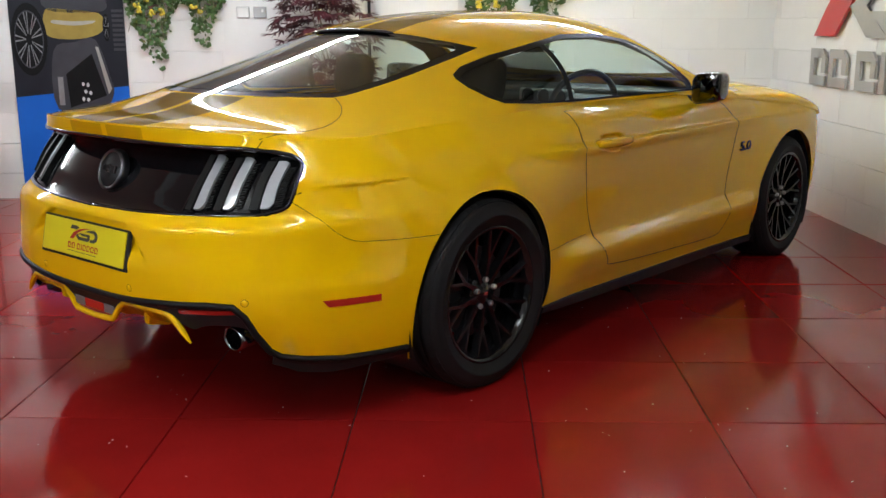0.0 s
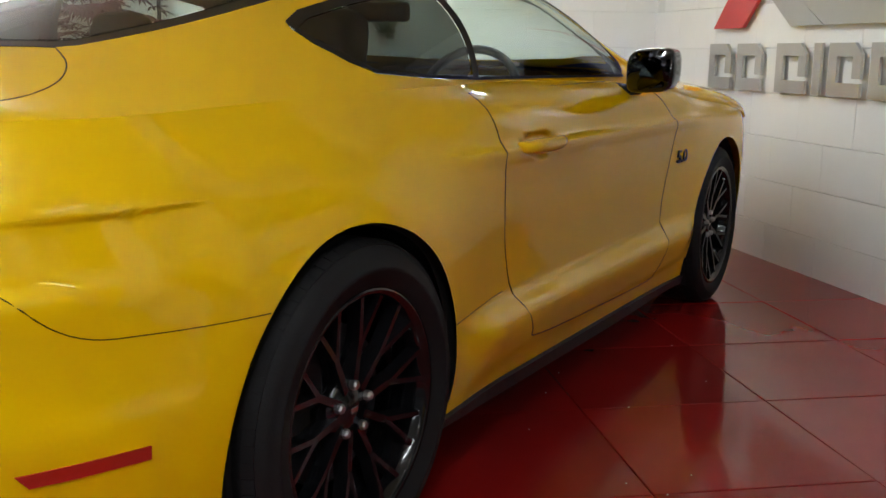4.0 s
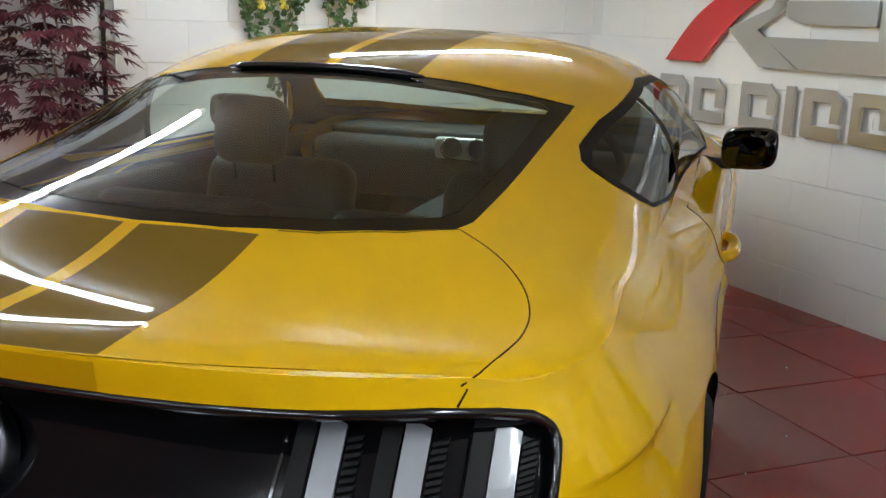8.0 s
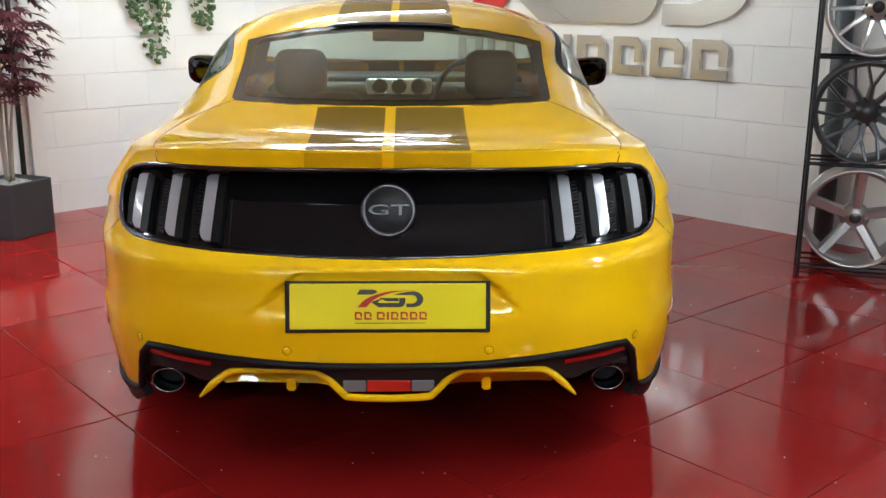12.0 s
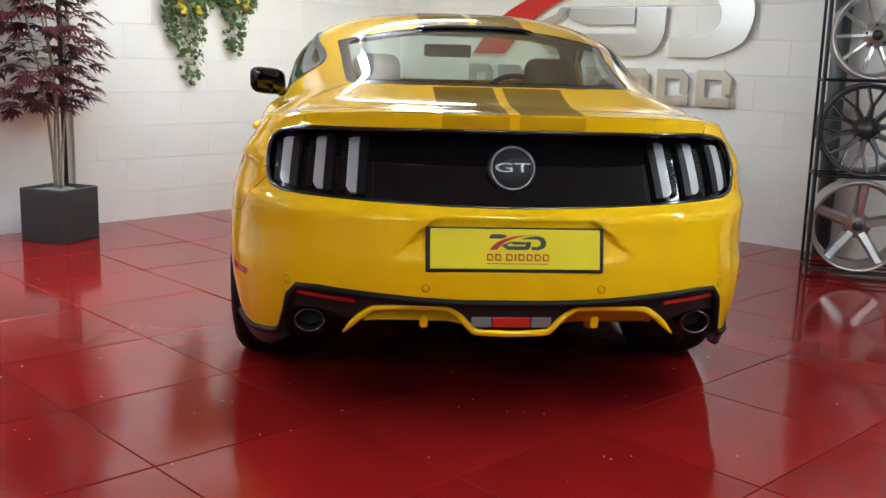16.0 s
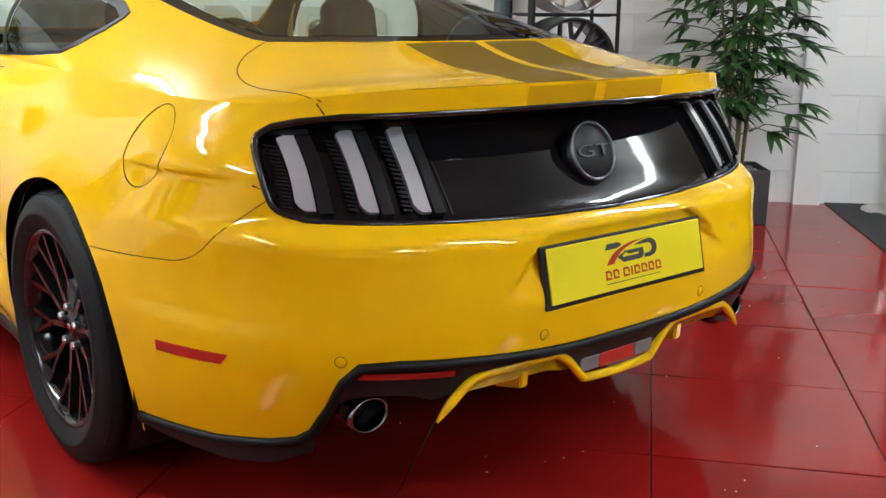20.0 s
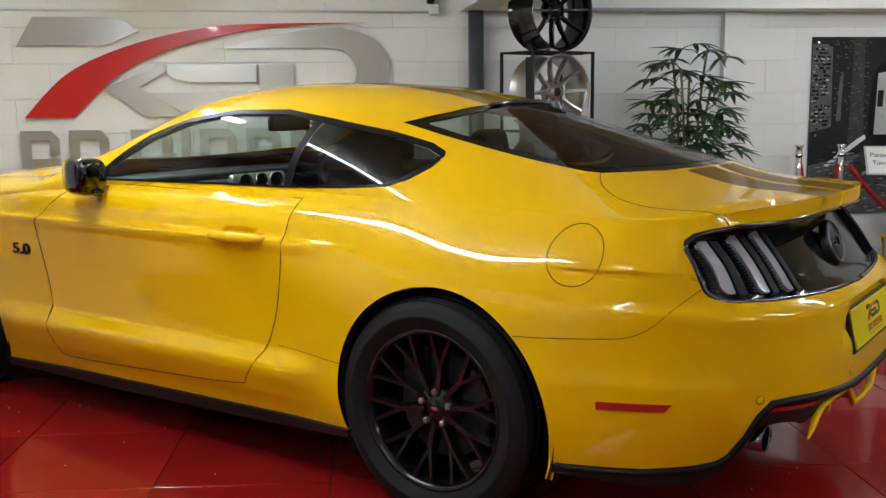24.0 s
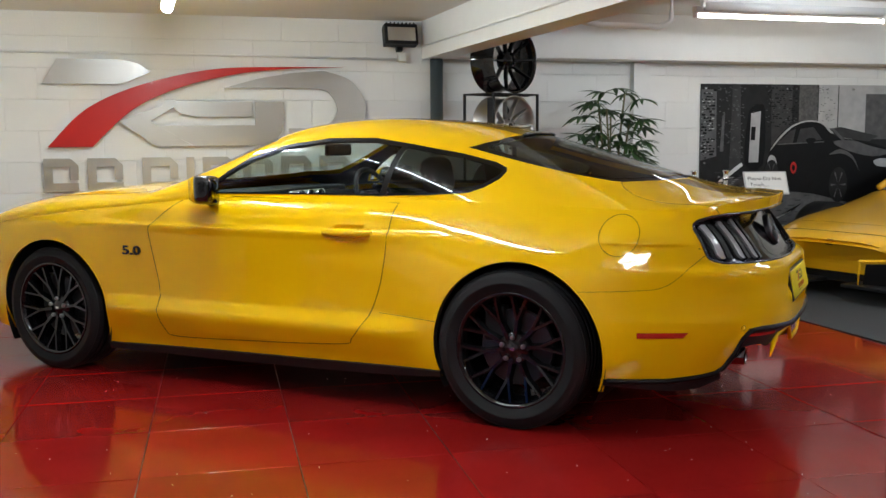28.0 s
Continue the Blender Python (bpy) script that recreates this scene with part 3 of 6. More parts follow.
kind_b[cen_b[:, 0] > 2.0] = "wing"
kind_b[(cen_b[:, 1] > .928) & (cen_b[:, 0] < a_of_x(.636, .955))] = "lip"
kind_b[inside_many(door_p, cen_b)] = "door"
kind_b[inside_many(fuel_p, cen_b)] = "fuel"
kind_b[inside_many(panel_p, cen_b)] = "tail"
kind_b[~inside_many(outline, cen_b) | inside_many(arch_r, cen_b) | inside_many(arch_f, cen_b)] = "none"
reg = {}
for t, k in zip(trB, kind_b):
    reg.setdefault(k.strip(), []).append(t)
both = (1, -1)
skin_part("rear_bumper", belt, uvB, reg["bumper"], M_YEL, coupe, weld=True)
skin_part("spoiler_lip", belt, uvB, reg["lip"], M_YEL, coupe, weld=True)
quarters = skin_part("quarter_panel", belt, uvB, reg["quarter"] + reg["fuel"], M_YEL, coupe, (1,)) + skin_part("quarter_panel", belt, uvB, reg["quarter"], M_YEL, coupe, (-1,))
doors = skin_part("door", belt, uvB, reg["door"], M_YEL, coupe, both)
skin_part("front_wing", belt, uvB, reg["wing"], M_YEL, coupe, both)
skin_part("fuel_flap", belt, uvB, reg["fuel"], M_YEL, coupe, (-1,), inset=.0008)
tail_panel = skin_part("tail_panel", tail, uvB, reg["tail"], M_TAIL, coupe, weld=True, inset=.008, label="gloss black tail panel")[0]
shut("shut_line", belt, [q for q in door_p if q[1] < .974], coupe)
shut("shut_line", belt, fuel_p, coupe, (-1,), r=.0014, closed=True)
shut("shut_line", belt, bump_line, coupe, r=.0013)
shut("shut_line", belt, [(a_of_y(y, z), z) for y, z in dense([(.655, .462), (.50, .456), (.352, .448)], .03, False)], coupe, r=.0013)
shut("shut_line", belt, tail_gap, coupe, r=.0022)
panel_edge = [q for q in panel_p if q[0] > -1.5705 or abs(q[1] - .938) < 1e-4 or abs(q[1] - .720) < 1e-4]
shut("lamp_seal", belt, panel_edge, coupe, r=.008, mat=M_BLACK, sink=.003)

for s in both:
    q = np.array(panel_edge)
    A, B = belt(q[:, 0], q[:, 1]), tail(q[:, 0], q[:, 1])
    bm = bmesh.new()
    va = [bm.verts.new((s * p[0], p[1], p[2])) for p in A]
    vb = [bm.verts.new((s * p[0], p[1] + .010, p[2])) for p in B]
    for i in range(len(va) - 1):
        bm.faces.new((va[i], va[i + 1], vb[i + 1], vb[i]))
    part("panel_surround", bm, M_BLACK, coupe)

# --- upper skin ---
SCREEN = [(0, .215), (.22, .225), (.40, .265), (.52, .325), (.556, .352), (.552, .30), (.535, .10), (.520, -.15), (.507, -.32), (.49, -.365), (.42, -.425), (.30, -.490), (.15, -.528), (0, -.54)]
SCREEN_IN = [(0, .182), (.22, .185), (.38, .22), (.490, .285), (.512, .27), (.500, .09), (.487, -.15), (.474, -.30), (.455, -.34), (.40, -.388), (.29, -.448), (.145, -.487), (0, -.50)]
WIND = [(0, 1.50), (.30, 1.485), (.52, 1.43), (.590, 1.41), (.625, 1.49), (.682, 1.70), (.715, 1.86), (.66, 1.94), (.44, 2.04), (.20, 2.085), (0, 2.095)]
WIN_SIDE = [(1.69, .987), (1.675, 1.035), (1.60, 1.095), (1.49, 1.162), (1.28, 1.228), (1.05, 1.258), (.80, 1.258), (.60, 1.228), (.35, 1.183), (.195, 1.144), (.136, 1.119), (.128, 1.104), (.144, 1.072), (.198, 1.036), (.266, 1.012), (.45, 1.000), (.70, .992), (1.2, .990)]
LID = [(0, -.545), (.15, -.533), (.30, -.495), (.42, -.430)] + rounded([(.495, -.362), (.567, -.400), (.625, -.465), (.656, -.545), (.664, -.625), (.658, -.70), (.649, -.77), (.643, -.815)], False, 5)
HOOD = [(0, 2.10), (.20, 2.09), (.42, 2.06), (.62, 2.02), (.70, 2.15), (.70, 2.6), (.66, 3.0), (.55, 3.35), (0, 3.5)]
screen_p, screen_in, wind_p = top_poly(SCREEN), top_poly(SCREEN_IN), top_poly(WIND)
win_p = glass_poly(WIN_SIDE, .025)
WIN_IN = []
for i, q in enumerate(WIN_SIDE):
    p0, p1 = np.array(WIN_SIDE[i - 1]), np.array(WIN_SIDE[(i + 1) % len(WIN_SIDE)])
    d = p1 - p0
    d = d / np.linalg.norm(d)
    WIN_IN.append(tuple(np.array(q) + np.array([-d[1], d[0]]) * (.016 if q[1] > 1.03 else .008)))
win_in = glass_poly(WIN_IN, .025)
pil_p = glass_poly([(.674, .997), (.612, 1.215), (.642, 1.221), (.708, .995)], .02)
lid_line = top_poly(LID, .03, False)
lid_p = lid_line + [(-.96, lid_line[-1][1])] + [(-.96, t) for t in np.linspace(lid_line[-1][1], math.pi / 2, 14)[1:]]
hood_p = top_poly(HOOD, .05)
STR = [[(.015, .222), (.215, .232), (.215, 1.475), (.015, 1.49)], [(.015, -.548), (.217, -.530), (.215, -.96), (.015, -.965)], [(.015, 2.11), (.22, 2.105), (.22, 3.45), (.015, 3.45)]]


def stripe_poly(s):
    d = np.array(dense(s, .04))
    far = d[:, 1] < -.86
    out = np.array(th_many(np.where(far, -.8, d[:, 1]), xs=d[:, 0]))
    ths = np.linspace(0, math.pi / 2, 400)
    edge = upper(-.958, ths)[:, 0]
    out[far, 0] = -.958
    out[far, 1] = np.interp(d[far, 0], edge[::-1], ths[::-1])
    return [tuple(q) for q in out]


str_p = [stripe_poly(s) for s in STR]
y_grid = list(np.linspace(-.96, 3.62, 130))
t_grid = list(np.linspace(0, math.pi / 2, 44))
frame_u = dense([(-.96, 0), (3.62, 0), (3.62, math.pi / 2), (-.96, math.pi / 2)], .04)
uvU, trU = cut_skin(y_grid, t_grid, [frame_u, screen_p, screen_in, wind_p, win_p, win_in, pil_p, lid_p, hood_p] + str_p)
cen_u = uvU[np.array(trU)].mean(axis=1)
pos_u = upper(cen_u[:, 0], cen_u[:, 1])
kind_u = np.full(len(trU), "shell", dtype=object)
kind_u[inside_many(hood_p, cen_u)] = "hood"
kind_u[inside_many(lid_p, cen_u)] = "lid"
for s, k in zip(str_p, ("stripe_roof", "stripe_lid", "stripe_hood")):
    kind_u[inside_many(s, cen_u)] = k
in_win = inside_many(win_p, cen_u)
kind_u[in_win] = "trim"
in_glass = in_win & inside_many(win_in, cen_u)
kind_u[in_glass & (pos_u[:, 1] > .66)] = "glass_f"
kind_u[in_glass & (pos_u[:, 1] <= .66)] = "glass_r"
kind_u[in_win & inside_many(pil_p, cen_u)] = "pillar"
kind_u[inside_many(wind_p, cen_u)] = "wind"
kind_u[inside_many(screen_p, cen_u)] = "frit"
kind_u[inside_many(screen_in, cen_u)] = "screen"
regU = {}
for t, k in zip(trU, kind_u):
    regU.setdefault(k, []).append(t)
skin_part("roof", upper, uvU, regU["shell"], M_YEL, coupe, weld=True)
lid = skin_part("boot_lid", upper, uvU, regU["lid"], M_YEL, coupe, weld=True)[0]
skin_part("bonnet", upper, uvU, regU["hood"], M_YEL, coupe, weld=True)
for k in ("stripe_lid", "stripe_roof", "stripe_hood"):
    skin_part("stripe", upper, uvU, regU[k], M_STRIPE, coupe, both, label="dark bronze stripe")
skin_part("rear_screen", upper, uvU, regU["screen"], M_GLASS, coupe, weld=True, label="tinted rear window")
skin_part("screen_border", upper, uvU, regU["frit"], M_FRIT, coupe, weld=True, inset=.002, label="black glass border")
skin_part("windscreen", upper, uvU, regU["wind"], M_GLASS2, coupe, weld=True)
skin_part("window_trim", upper, uvU, regU["trim"], M_TRIM, coupe, both, inset=-.003, label="black window surround")
skin_part("door_pillar", upper, uvU, regU["pillar"], M_TRIM, coupe, both, inset=-.002)
skin_part("door_window", upper, uvU, regU["glass_f"], M_GLASS2, coupe, both)
skin_part("quarter_window", upper, uvU, regU["glass_r"], M_GLASS3, coupe, both)
shut("shut_line", upper, lid_line[8:], coupe, r=.0016)
shut("shut_line", upper, [q for q in hood_p if upper(*q)[0] > .6], coupe, r=.002)
# folded edge between the boot lid and its lip
for s in both:
    ths = np.linspace(lid_line[-1][1], math.pi / 2, 40)
    A = upper(-.96, ths)
    B = [belt(a_of_x(p[0], p[2]), p[2]) for p in A]
    bm = bmesh.new()
    va = [bm.verts.new((s * p[0], p[1] - .0005, p[2] - .0012)) for p in A]
    vb = [bm.verts.new((s * p[0], p[1] + .0005, p[2] - .0012)) for p in B]
    vc = [bm.verts.new((s * p[0], p[1] + .02, p[2] - .004)) for p in A]
    for i in range(39):
        bm.faces.new((va[i], va[i + 1], vb[i + 1], vb[i]))
        bm.faces.new((va[i], va[i + 1], vc[i + 1], vc[i]))
    part("lip_edge", bm, M_YEL, coupe)

# ---- the coupe's fitted parts ----
def skin_patch(name, us, vs, surf, material, parent, out=0.0, depth=0.0, sides=(1, -1), label="", conv=None):
    """A patch of the skin between rows us and columns vs, raised by out, with a thickness."""
    obs = []
    g = [[(conv(u, v) if conv else (u, v)) for v in vs] for u in us]
    flat = np.array([q for r in g for q in r])
    co, no = surf(flat[:, 0], flat[:, 1]), normals_of(surf, flat)
    no = np.where((np.sum(no * (co - np.array([0, 1.2, .6])), 1) < 0)[:, None], -no, no)
    nv = len(vs)
    for s in sides:
        f = np.array([s, 1, 1])
        bm = bmesh.new()
        top = [bm.verts.new((c + n * out) * f) for c, n in zip(co, no)]
        for i in range(len(us) - 1):
            for j in range(nv - 1):
                bm.faces.new((top[i * nv + j], top[(i + 1) * nv + j], top[(i + 1) * nv + j + 1], top[i * nv + j + 1]))
        if depth:
            low = [bm.verts.new((c + n * (out - depth)) * f) for c, n in zip(co, no)]
            ring = [j for j in range(nv)] + [i * nv + nv - 1 for i in range(1, len(us))] + [(len(us) - 1) * nv + j for j in range(nv - 2, -1, -1)] + [i * nv for i in range(len(us) - 2, 0, -1)]
            for a, b in zip(ring, ring[1:] + ring[:1]):
                bm.faces.new((top[a], top[b], low[b], low[a]))
        bmesh.ops.recalc_face_normals(bm, faces=bm.faces)
        obs.append(part(name, bm, material, parent, label, smooth=depth == 0))
    return obs


def on_rear(x, z):
    return (a_of_x(x, z), z)


def on_side(y, z):
    return (a_of_y(y, z), z)


def text_part(name, body, size, extrude, material, parent, m, label="", bold=0.0):
    cu = bpy.data.curves.new("lettering", "FONT")
    cu.body, cu.size, cu.extrude, cu.align_x, cu.align_y = body, size, extrude, "CENTER", "CENTER"
    cu.resolution_u, cu.offset = 3, bold
    tmp = new("lettering", cu)
    me = bpy.data.meshes.new_from_object(tmp.evaluated_get(bpy.context.evaluated_depsgraph_get()))
    bpy.data.objects.remove(tmp)
    me.materials.clear()
    me.materials.append(material)
    ob = new(name, me)
    me.transform(m)
    if parent is not None:
        ob.parent = parent
    if label:
        ob["label"] = label
    return ob


def beam(bm, p0, p1, w0, w1, d0, d1):
    """A tapered bar across the wheel face from p0 to p1: points (x, y, z), widths and depths."""
    p0, p1 = Vector(p0), Vector(p1)
    d = (p1 - p0)
    s = Vector((1, 0, 0)).cross(d).normalized()
    q = []
    for p, w, dep in ((p0, w0, d0), (p1, w1, d1)):
        for a, b in ((-.5, -dep), (-.28, 0), (.28, 0), (.5, -dep)):
            q.append(bm.verts.new(p + s * (a * w) + Vector((b, 0, 0))))
    for i in range(3):
        bm.faces.new((q[i], q[i + 1], q[i + 5], q[i + 4]))
    bm.faces.new((q[3], q[0], q[4], q[7]))
    bm.faces.new((q[3], q[2], q[1], q[0]))
    bm.faces.new((q[4], q[5], q[6], q[7]))


def wheel(x, y, r, w, side):
    h = empty("wheel")
    h.parent = coupe
    bm = bmesh.new()
    k = w / .27
    prof = [(.246, -.112), (.262, -.131), (.29, -.137), (.318, -.134), (.336, -.122), (.345, -.105)]
    for gx in (-.07, -.025, .025, .07):
        prof += [(.3515, gx - .018), (.3515, gx - .006), (.345, gx - .004), (.345, gx + .004), (.3515, gx + .006)]
    prof += [(.3515, .09), (.346, .107), (.336, .122), (.318, .134), (.300, .1365), (.298, .1385), (.290, .1385), (.288, .1365), (.262, .131), (.246, .112)]
    f = r / .3515
    lathe(bm, [(a * f if a > .3 else a, b * k) for a, b in prof], 72)
    tyre = part("tyre", bm, M_RUBBER, h, "black low-profile tyre", smooth=True)
    bm = bmesh.new()
    for i in range(72):
        for e in (-1, 1):
            t = i * 2 * math.pi / 72
            m = Matrix.Rotation(t, 4, "X") @ pose(e * .106 * k, 0, r - .0062, 0, e * 22, 0)
            box(bm, (0, 0, 0), (.024, .0288, .003), m)
    tagged(part("tread", bm, M_RUBBER, tyre), kind="stuff")
    bm = bmesh.new()
    lathe(bm, [(.246, .108), (.256, .118), (.253, .124), (.244, .123), (.236, .113), (.229, .095), (.222, .04), (.220, -.10), (.246, -.112)], 64)
    rim = part("rim", bm, M_RIM, h, "gloss black alloy rim", smooth=True)
    for i in range(10):
        t = i * 2 * math.pi / 10 + .16
        bm = bmesh.new()

        def at(rad, ang, dx):
            return (dx, rad * math.cos(ang), rad * math.sin(ang))
        beam(bm, at(.045, t, .088), at(.142, t, .093), .030, .026, .04, .03)
        beam(bm, at(.130, t, .093), at(.240, t - .15, .112), .021, .019, .03, .028)
        beam(bm, at(.130, t, .093), at(.240, t + .15, .112), .021, .019, .03, .028)
        bmesh.ops.recalc_face_normals(bm, faces=bm.faces)
        part("spoke", bm, M_RIM, rim)
    bm = bmesh.new()
    lathe(bm, [(.001, .090), (.030, .090), (.034, .086), (.062, .082), (.072, .074), (.074, .03)], 40)
    part("hub", bm, M_RIM, rim, smooth=True)
    bm = bmesh.new()
    box(bm, (.0915, 0, 0), (.003, .022, .012), None, .001)
    part("hub_emblem", bm, M_CHROME, rim, "small chrome emblem")
    for i in range(5):
        t = i * 2 * math.pi / 5 + .3
        bm = bmesh.new()
        lathe(bm, [(.001, .100), (.007, .100), (.0105, .096), (.0105, .078)], 6, pose(0, .052 * math.cos(t), .052 * math.sin(t)))
        part("wheel_nut", bm, M_STEEL, rim, "chrome wheel nut")
    bm = bmesh.new()
    lathe(bm, [(.07, .035), (.165, .035), (.168, .03), (.168, .012), (.07, .012)], 40)
    part("brake_disc", bm, M_GUN, h)
    bm = bmesh.new()
    box(bm, (.025, -.10, .10), (.06, .10, .16), None, .012)
    part("brake_caliper", bm, M_SATIN, h)
    h.matrix_local = pose(side * x, y, r - .002) @ (Matrix.Rotation(math.pi, 4, "Z") if side < 0 else Matrix.Identity(4))
    return h


for sd in (1, -1):
    wheel(.788, 0, .350, .27, sd)
    wheel(.782, 2.715, .342, .255, sd)
    # arch liner
    for cy, cz, rr in ((-.022, .348, .400), (2.70, .338, .400)):
        bm = bmesh.new()
        pr = arc(cy, cz, rr, math.radians(-30), math.radians(210), 28)
        A = [bm.verts.new((sd * .888, y, z)) for y, z in pr]
        A2 = [bm.verts.new((sd * .60, y, z)) for y, z in pr]
        for i in range(len(pr) - 1):
            bm.faces.new((A[i], A[i + 1], A2[i + 1], A2[i]))
        bm.faces.new(A2)
        part("arch_liner", bm, M_SATIN, coupe)
boxpart("underbody", (0, 1.48, .30), (1.24, 3.6, .24), M_SATIN, coupe, .02)
boxpart("sill_beam", (.71, 1.36, .245), (.26, 1.8, .15), M_SATIN, coupe, .01)
boxpart("sill_beam", (-.71, 1.36, .245), (.26, 1.8, .15), M_SATIN, coupe, .01)
boxpart("rear_floor", (0, -.55, .44), (1.25, .66, .14), M_SATIN, coupe, .03)

# side skirts
SILL_T = smooth_curve([(.36, .224), (.5, .221), (.79, .214), (1.33, .205), (1.87, .195), (2.24, .184)])
SILL_B = smooth_curve([(.36, .200), (.5, .184), (.70, .172), (1.2, .160), (1.7, .152), (2.27, .150)])
skin_patch("side_skirt", list(np.linspace(.338, 2.335, 32)), [0, .3, .7, 1], belt, M_SATIN, coupe, .012, .04,
           conv=lambda u, v: on_side(u, float(SILL_B(u)) + v * (float(SILL_T(u)) - float(SILL_B(u)))), label="satin black side skirt")
# rear corner skirt
LOW_S = smooth_curve([(-.86, .318), (-.83, .297), (-.78, .285), (-.66, .268), (-.52, .262), (-.405, .257)])
skin_patch("corner_skirt", list(np.linspace(-.845, -.405, 14)), [0, .4, .8, 1], belt, M_SATIN, coupe, .006, .03,
           conv=lambda u, v: on_side(u, float(LOW_S(u)) - .052 * (1 - v) * (.5 + .5 * min(1, max(0, (-.42 - u) / .26))) * (1 if u > -.80 else .75)), label="satin black lower corner")
# black lip below the painted bumper
lip_q = [q for q in lower_line]
co_l = belt(np.array([q[0] for q in lip_q]), np.array([q[1] for q in lip_q]))
bm = bmesh.new()
path = [(-c[0], c[1], c[2] - .008) for c in co_l[::-1]] + [(c[0], c[1], c[2] - .008) for c in co_l[1:]]
tube(bm, path, .0115, 8)
part("bumper_lip", bm, M_TRIM, coupe, "satin black bumper lip", smooth=True)
# black valance between the painted bumper and the blade; it stops above the exhausts
VAL_T = fair([(0, .444), (.15, .445), (.265, .450), (.45, .464), (.58, .472), (.68, .470)], .02)
VAL_B = fair([(0, .350), (.09, .352), (.118, .364), (.160, .404), (.205, .424), (.300, .424), (.392, .420), (.425, .411), (.462, .385), (.50, .372), (.54, .388), (.60, .396), (.65, .392), (.68, .37)], .006)
skin_patch("rear_valance", list(np.linspace(0, .668, 56)), list(np.linspace(0, 1, 6)), belt, M_SATIN, coupe, -.008, .02,
           conv=lambda x, v: on_rear(x, float(VAL_B(x)) + v * (float(VAL_T(x)) - float(VAL_B(x)))), label="satin black diffuser panel")
skin_patch("exhaust_recess", list(np.linspace(.46, .715, 12)), list(np.linspace(0, 1, 6)), belt, M_SATIN, coupe, -.16,
           conv=lambda x, v: on_rear(x, .295 + v * .175))
skin_patch("recess_roof", list(np.linspace(.46, .68, 10)), [0, 1], belt, M_SATIN, coupe, -.03, .16, conv=lambda x, v: on_rear(x, .412 + .012 * v))
# red reflectors in the recess
skin_patch("reflector", list(np.linspace(.470, .660, 9)), [0, 1], belt, M_DEEPRED, coupe, -.002, .02, conv=lambda x, v: on_rear(x, .428 + .013 * v + .06 * (x - .470)), label="slim red reflector")
# yellow diffuser blade
BLADE = rounded([(.505, .336), (.462, .380), (.425, .408), (.395, .417), (.300, .421), (.212, .421), (.190, .416), (.160, .396), (.122, .356), (.100, .345), (0, .340)], False, 5)
bm = bmesh.new()
bl = [(x, -1.044 + .20 * max(0, x - .2) ** 1.6, z) for x, z in BLADE]
tube(bm, bl + [(-x, y, z) for x, y, z in bl[::-1][1:]], [.003, .005, .007, .009] + [.0105] * (2 * len(bl) - 9) + [.009, .007, .005, .003], 8)
part("diffuser_blade", bm, M_YEL, coupe, "yellow diffuser blade", smooth=True)
for s in (1, -1):
    bm = bmesh.new()
    seg = [q for q in bl if .14 < q[0] < .45]
    A = [bm.verts.new((s * x, y + .004, z - .004)) for x, y, z in seg]
    A2 = [bm.verts.new((s * (x * .98 + .003), y + .040, .350 + .28 * max(0, z - .350) if z > .37 else z - .004)) for x, y, z in seg]
    for i in range(len(seg) - 1):
        bm.faces.new((A[i], A[i + 1], A2[i + 1], A2[i]))
    bmesh.ops.solidify(bm, geom=bm.faces[:], thickness=.008)
    part("diffuser_tunnel", bm, M_YEL, coupe, smooth=True)
    bm = bmesh.new()
    vs = [bm.verts.new((s * .262 + dx, y, z)) for dx in (-.012, .012) for y, z in ((-1.017, .412), (-1.012, .350), (-.93, .330), (-.82, .395))]
    bm.faces.new(vs[:4])
    bm.faces.new(vs[4:][::-1])
    for i in range(4):
        bm.faces.new((vs[i], vs[(i + 1) % 4], vs[4 + (i + 1) % 4], vs[4 + i]))
    bmesh.ops.bevel(bm, geom=bm.edges[:], offset=.004, segments=2, affect="EDGES")
    part("diffuser_fin", bm, M_YEL, coupe)
    # exhaust
    bm = bmesh.new()
    prof = [(.90, -.925), (.95, -.932), (1.03, -.929), (1.05, -.915), (1.0, -.78), (.90, -.78), (.89, -.91), (.90, -.925)]
    rings = [[bm.verts.new((s * .608 + .045 * f * math.cos(k * math.pi / 18), y, .350 + .036 * f * math.sin(k * math.pi / 18))) for k in range(36)] for f, y in prof]
    for R1, R2 in zip(rings, rings[1:]):
        for k in range(36):
            bm.faces.new((R1[k], R1[(k + 1) % 36], R2[(k + 1) % 36], R2[k]))
    part("exhaust_tip", bm, M_DKCHROME, coupe, "dark chrome oval exhaust tip", smooth=True)
    bm = bmesh.new()
    bmesh.ops.create_circle(bm, cap_ends=True, segments=28, radius=.040, matrix=pose(s * .608, -.86, .350, 90) @ Matrix.Diagonal((1, .78, 1, 1)))
    part("exhaust_pipe", bm, M_SATIN, coupe)
# fog lamp
for x0, x1, mt in ((-.122, -.060, M_CLEARLENS), (-.059, .059, M_REDLENS), (.060, .122, M_CLEARLENS)):
    boxpart("fog_lamp_lens", ((x0 + x1) / 2, -1.030, .376), (x1 - x0, .03, .034), mt, coupe, .004)

# number plate with a dealer's emblem in plain shapes
pl = empty("number_plate")
pl.parent = coupe
pl.matrix_local = pose(0, -1.062, .601, 90 - 12, 0, 0)
boxpart("plate_surround", (0, 0, -.006), (.530, .134, .014), M_SATIN, pl, .004)
boxpart("plate", (0, .002, .003), (.505, .118, .006), M_PLATE, pl, .002, "yellow plate")


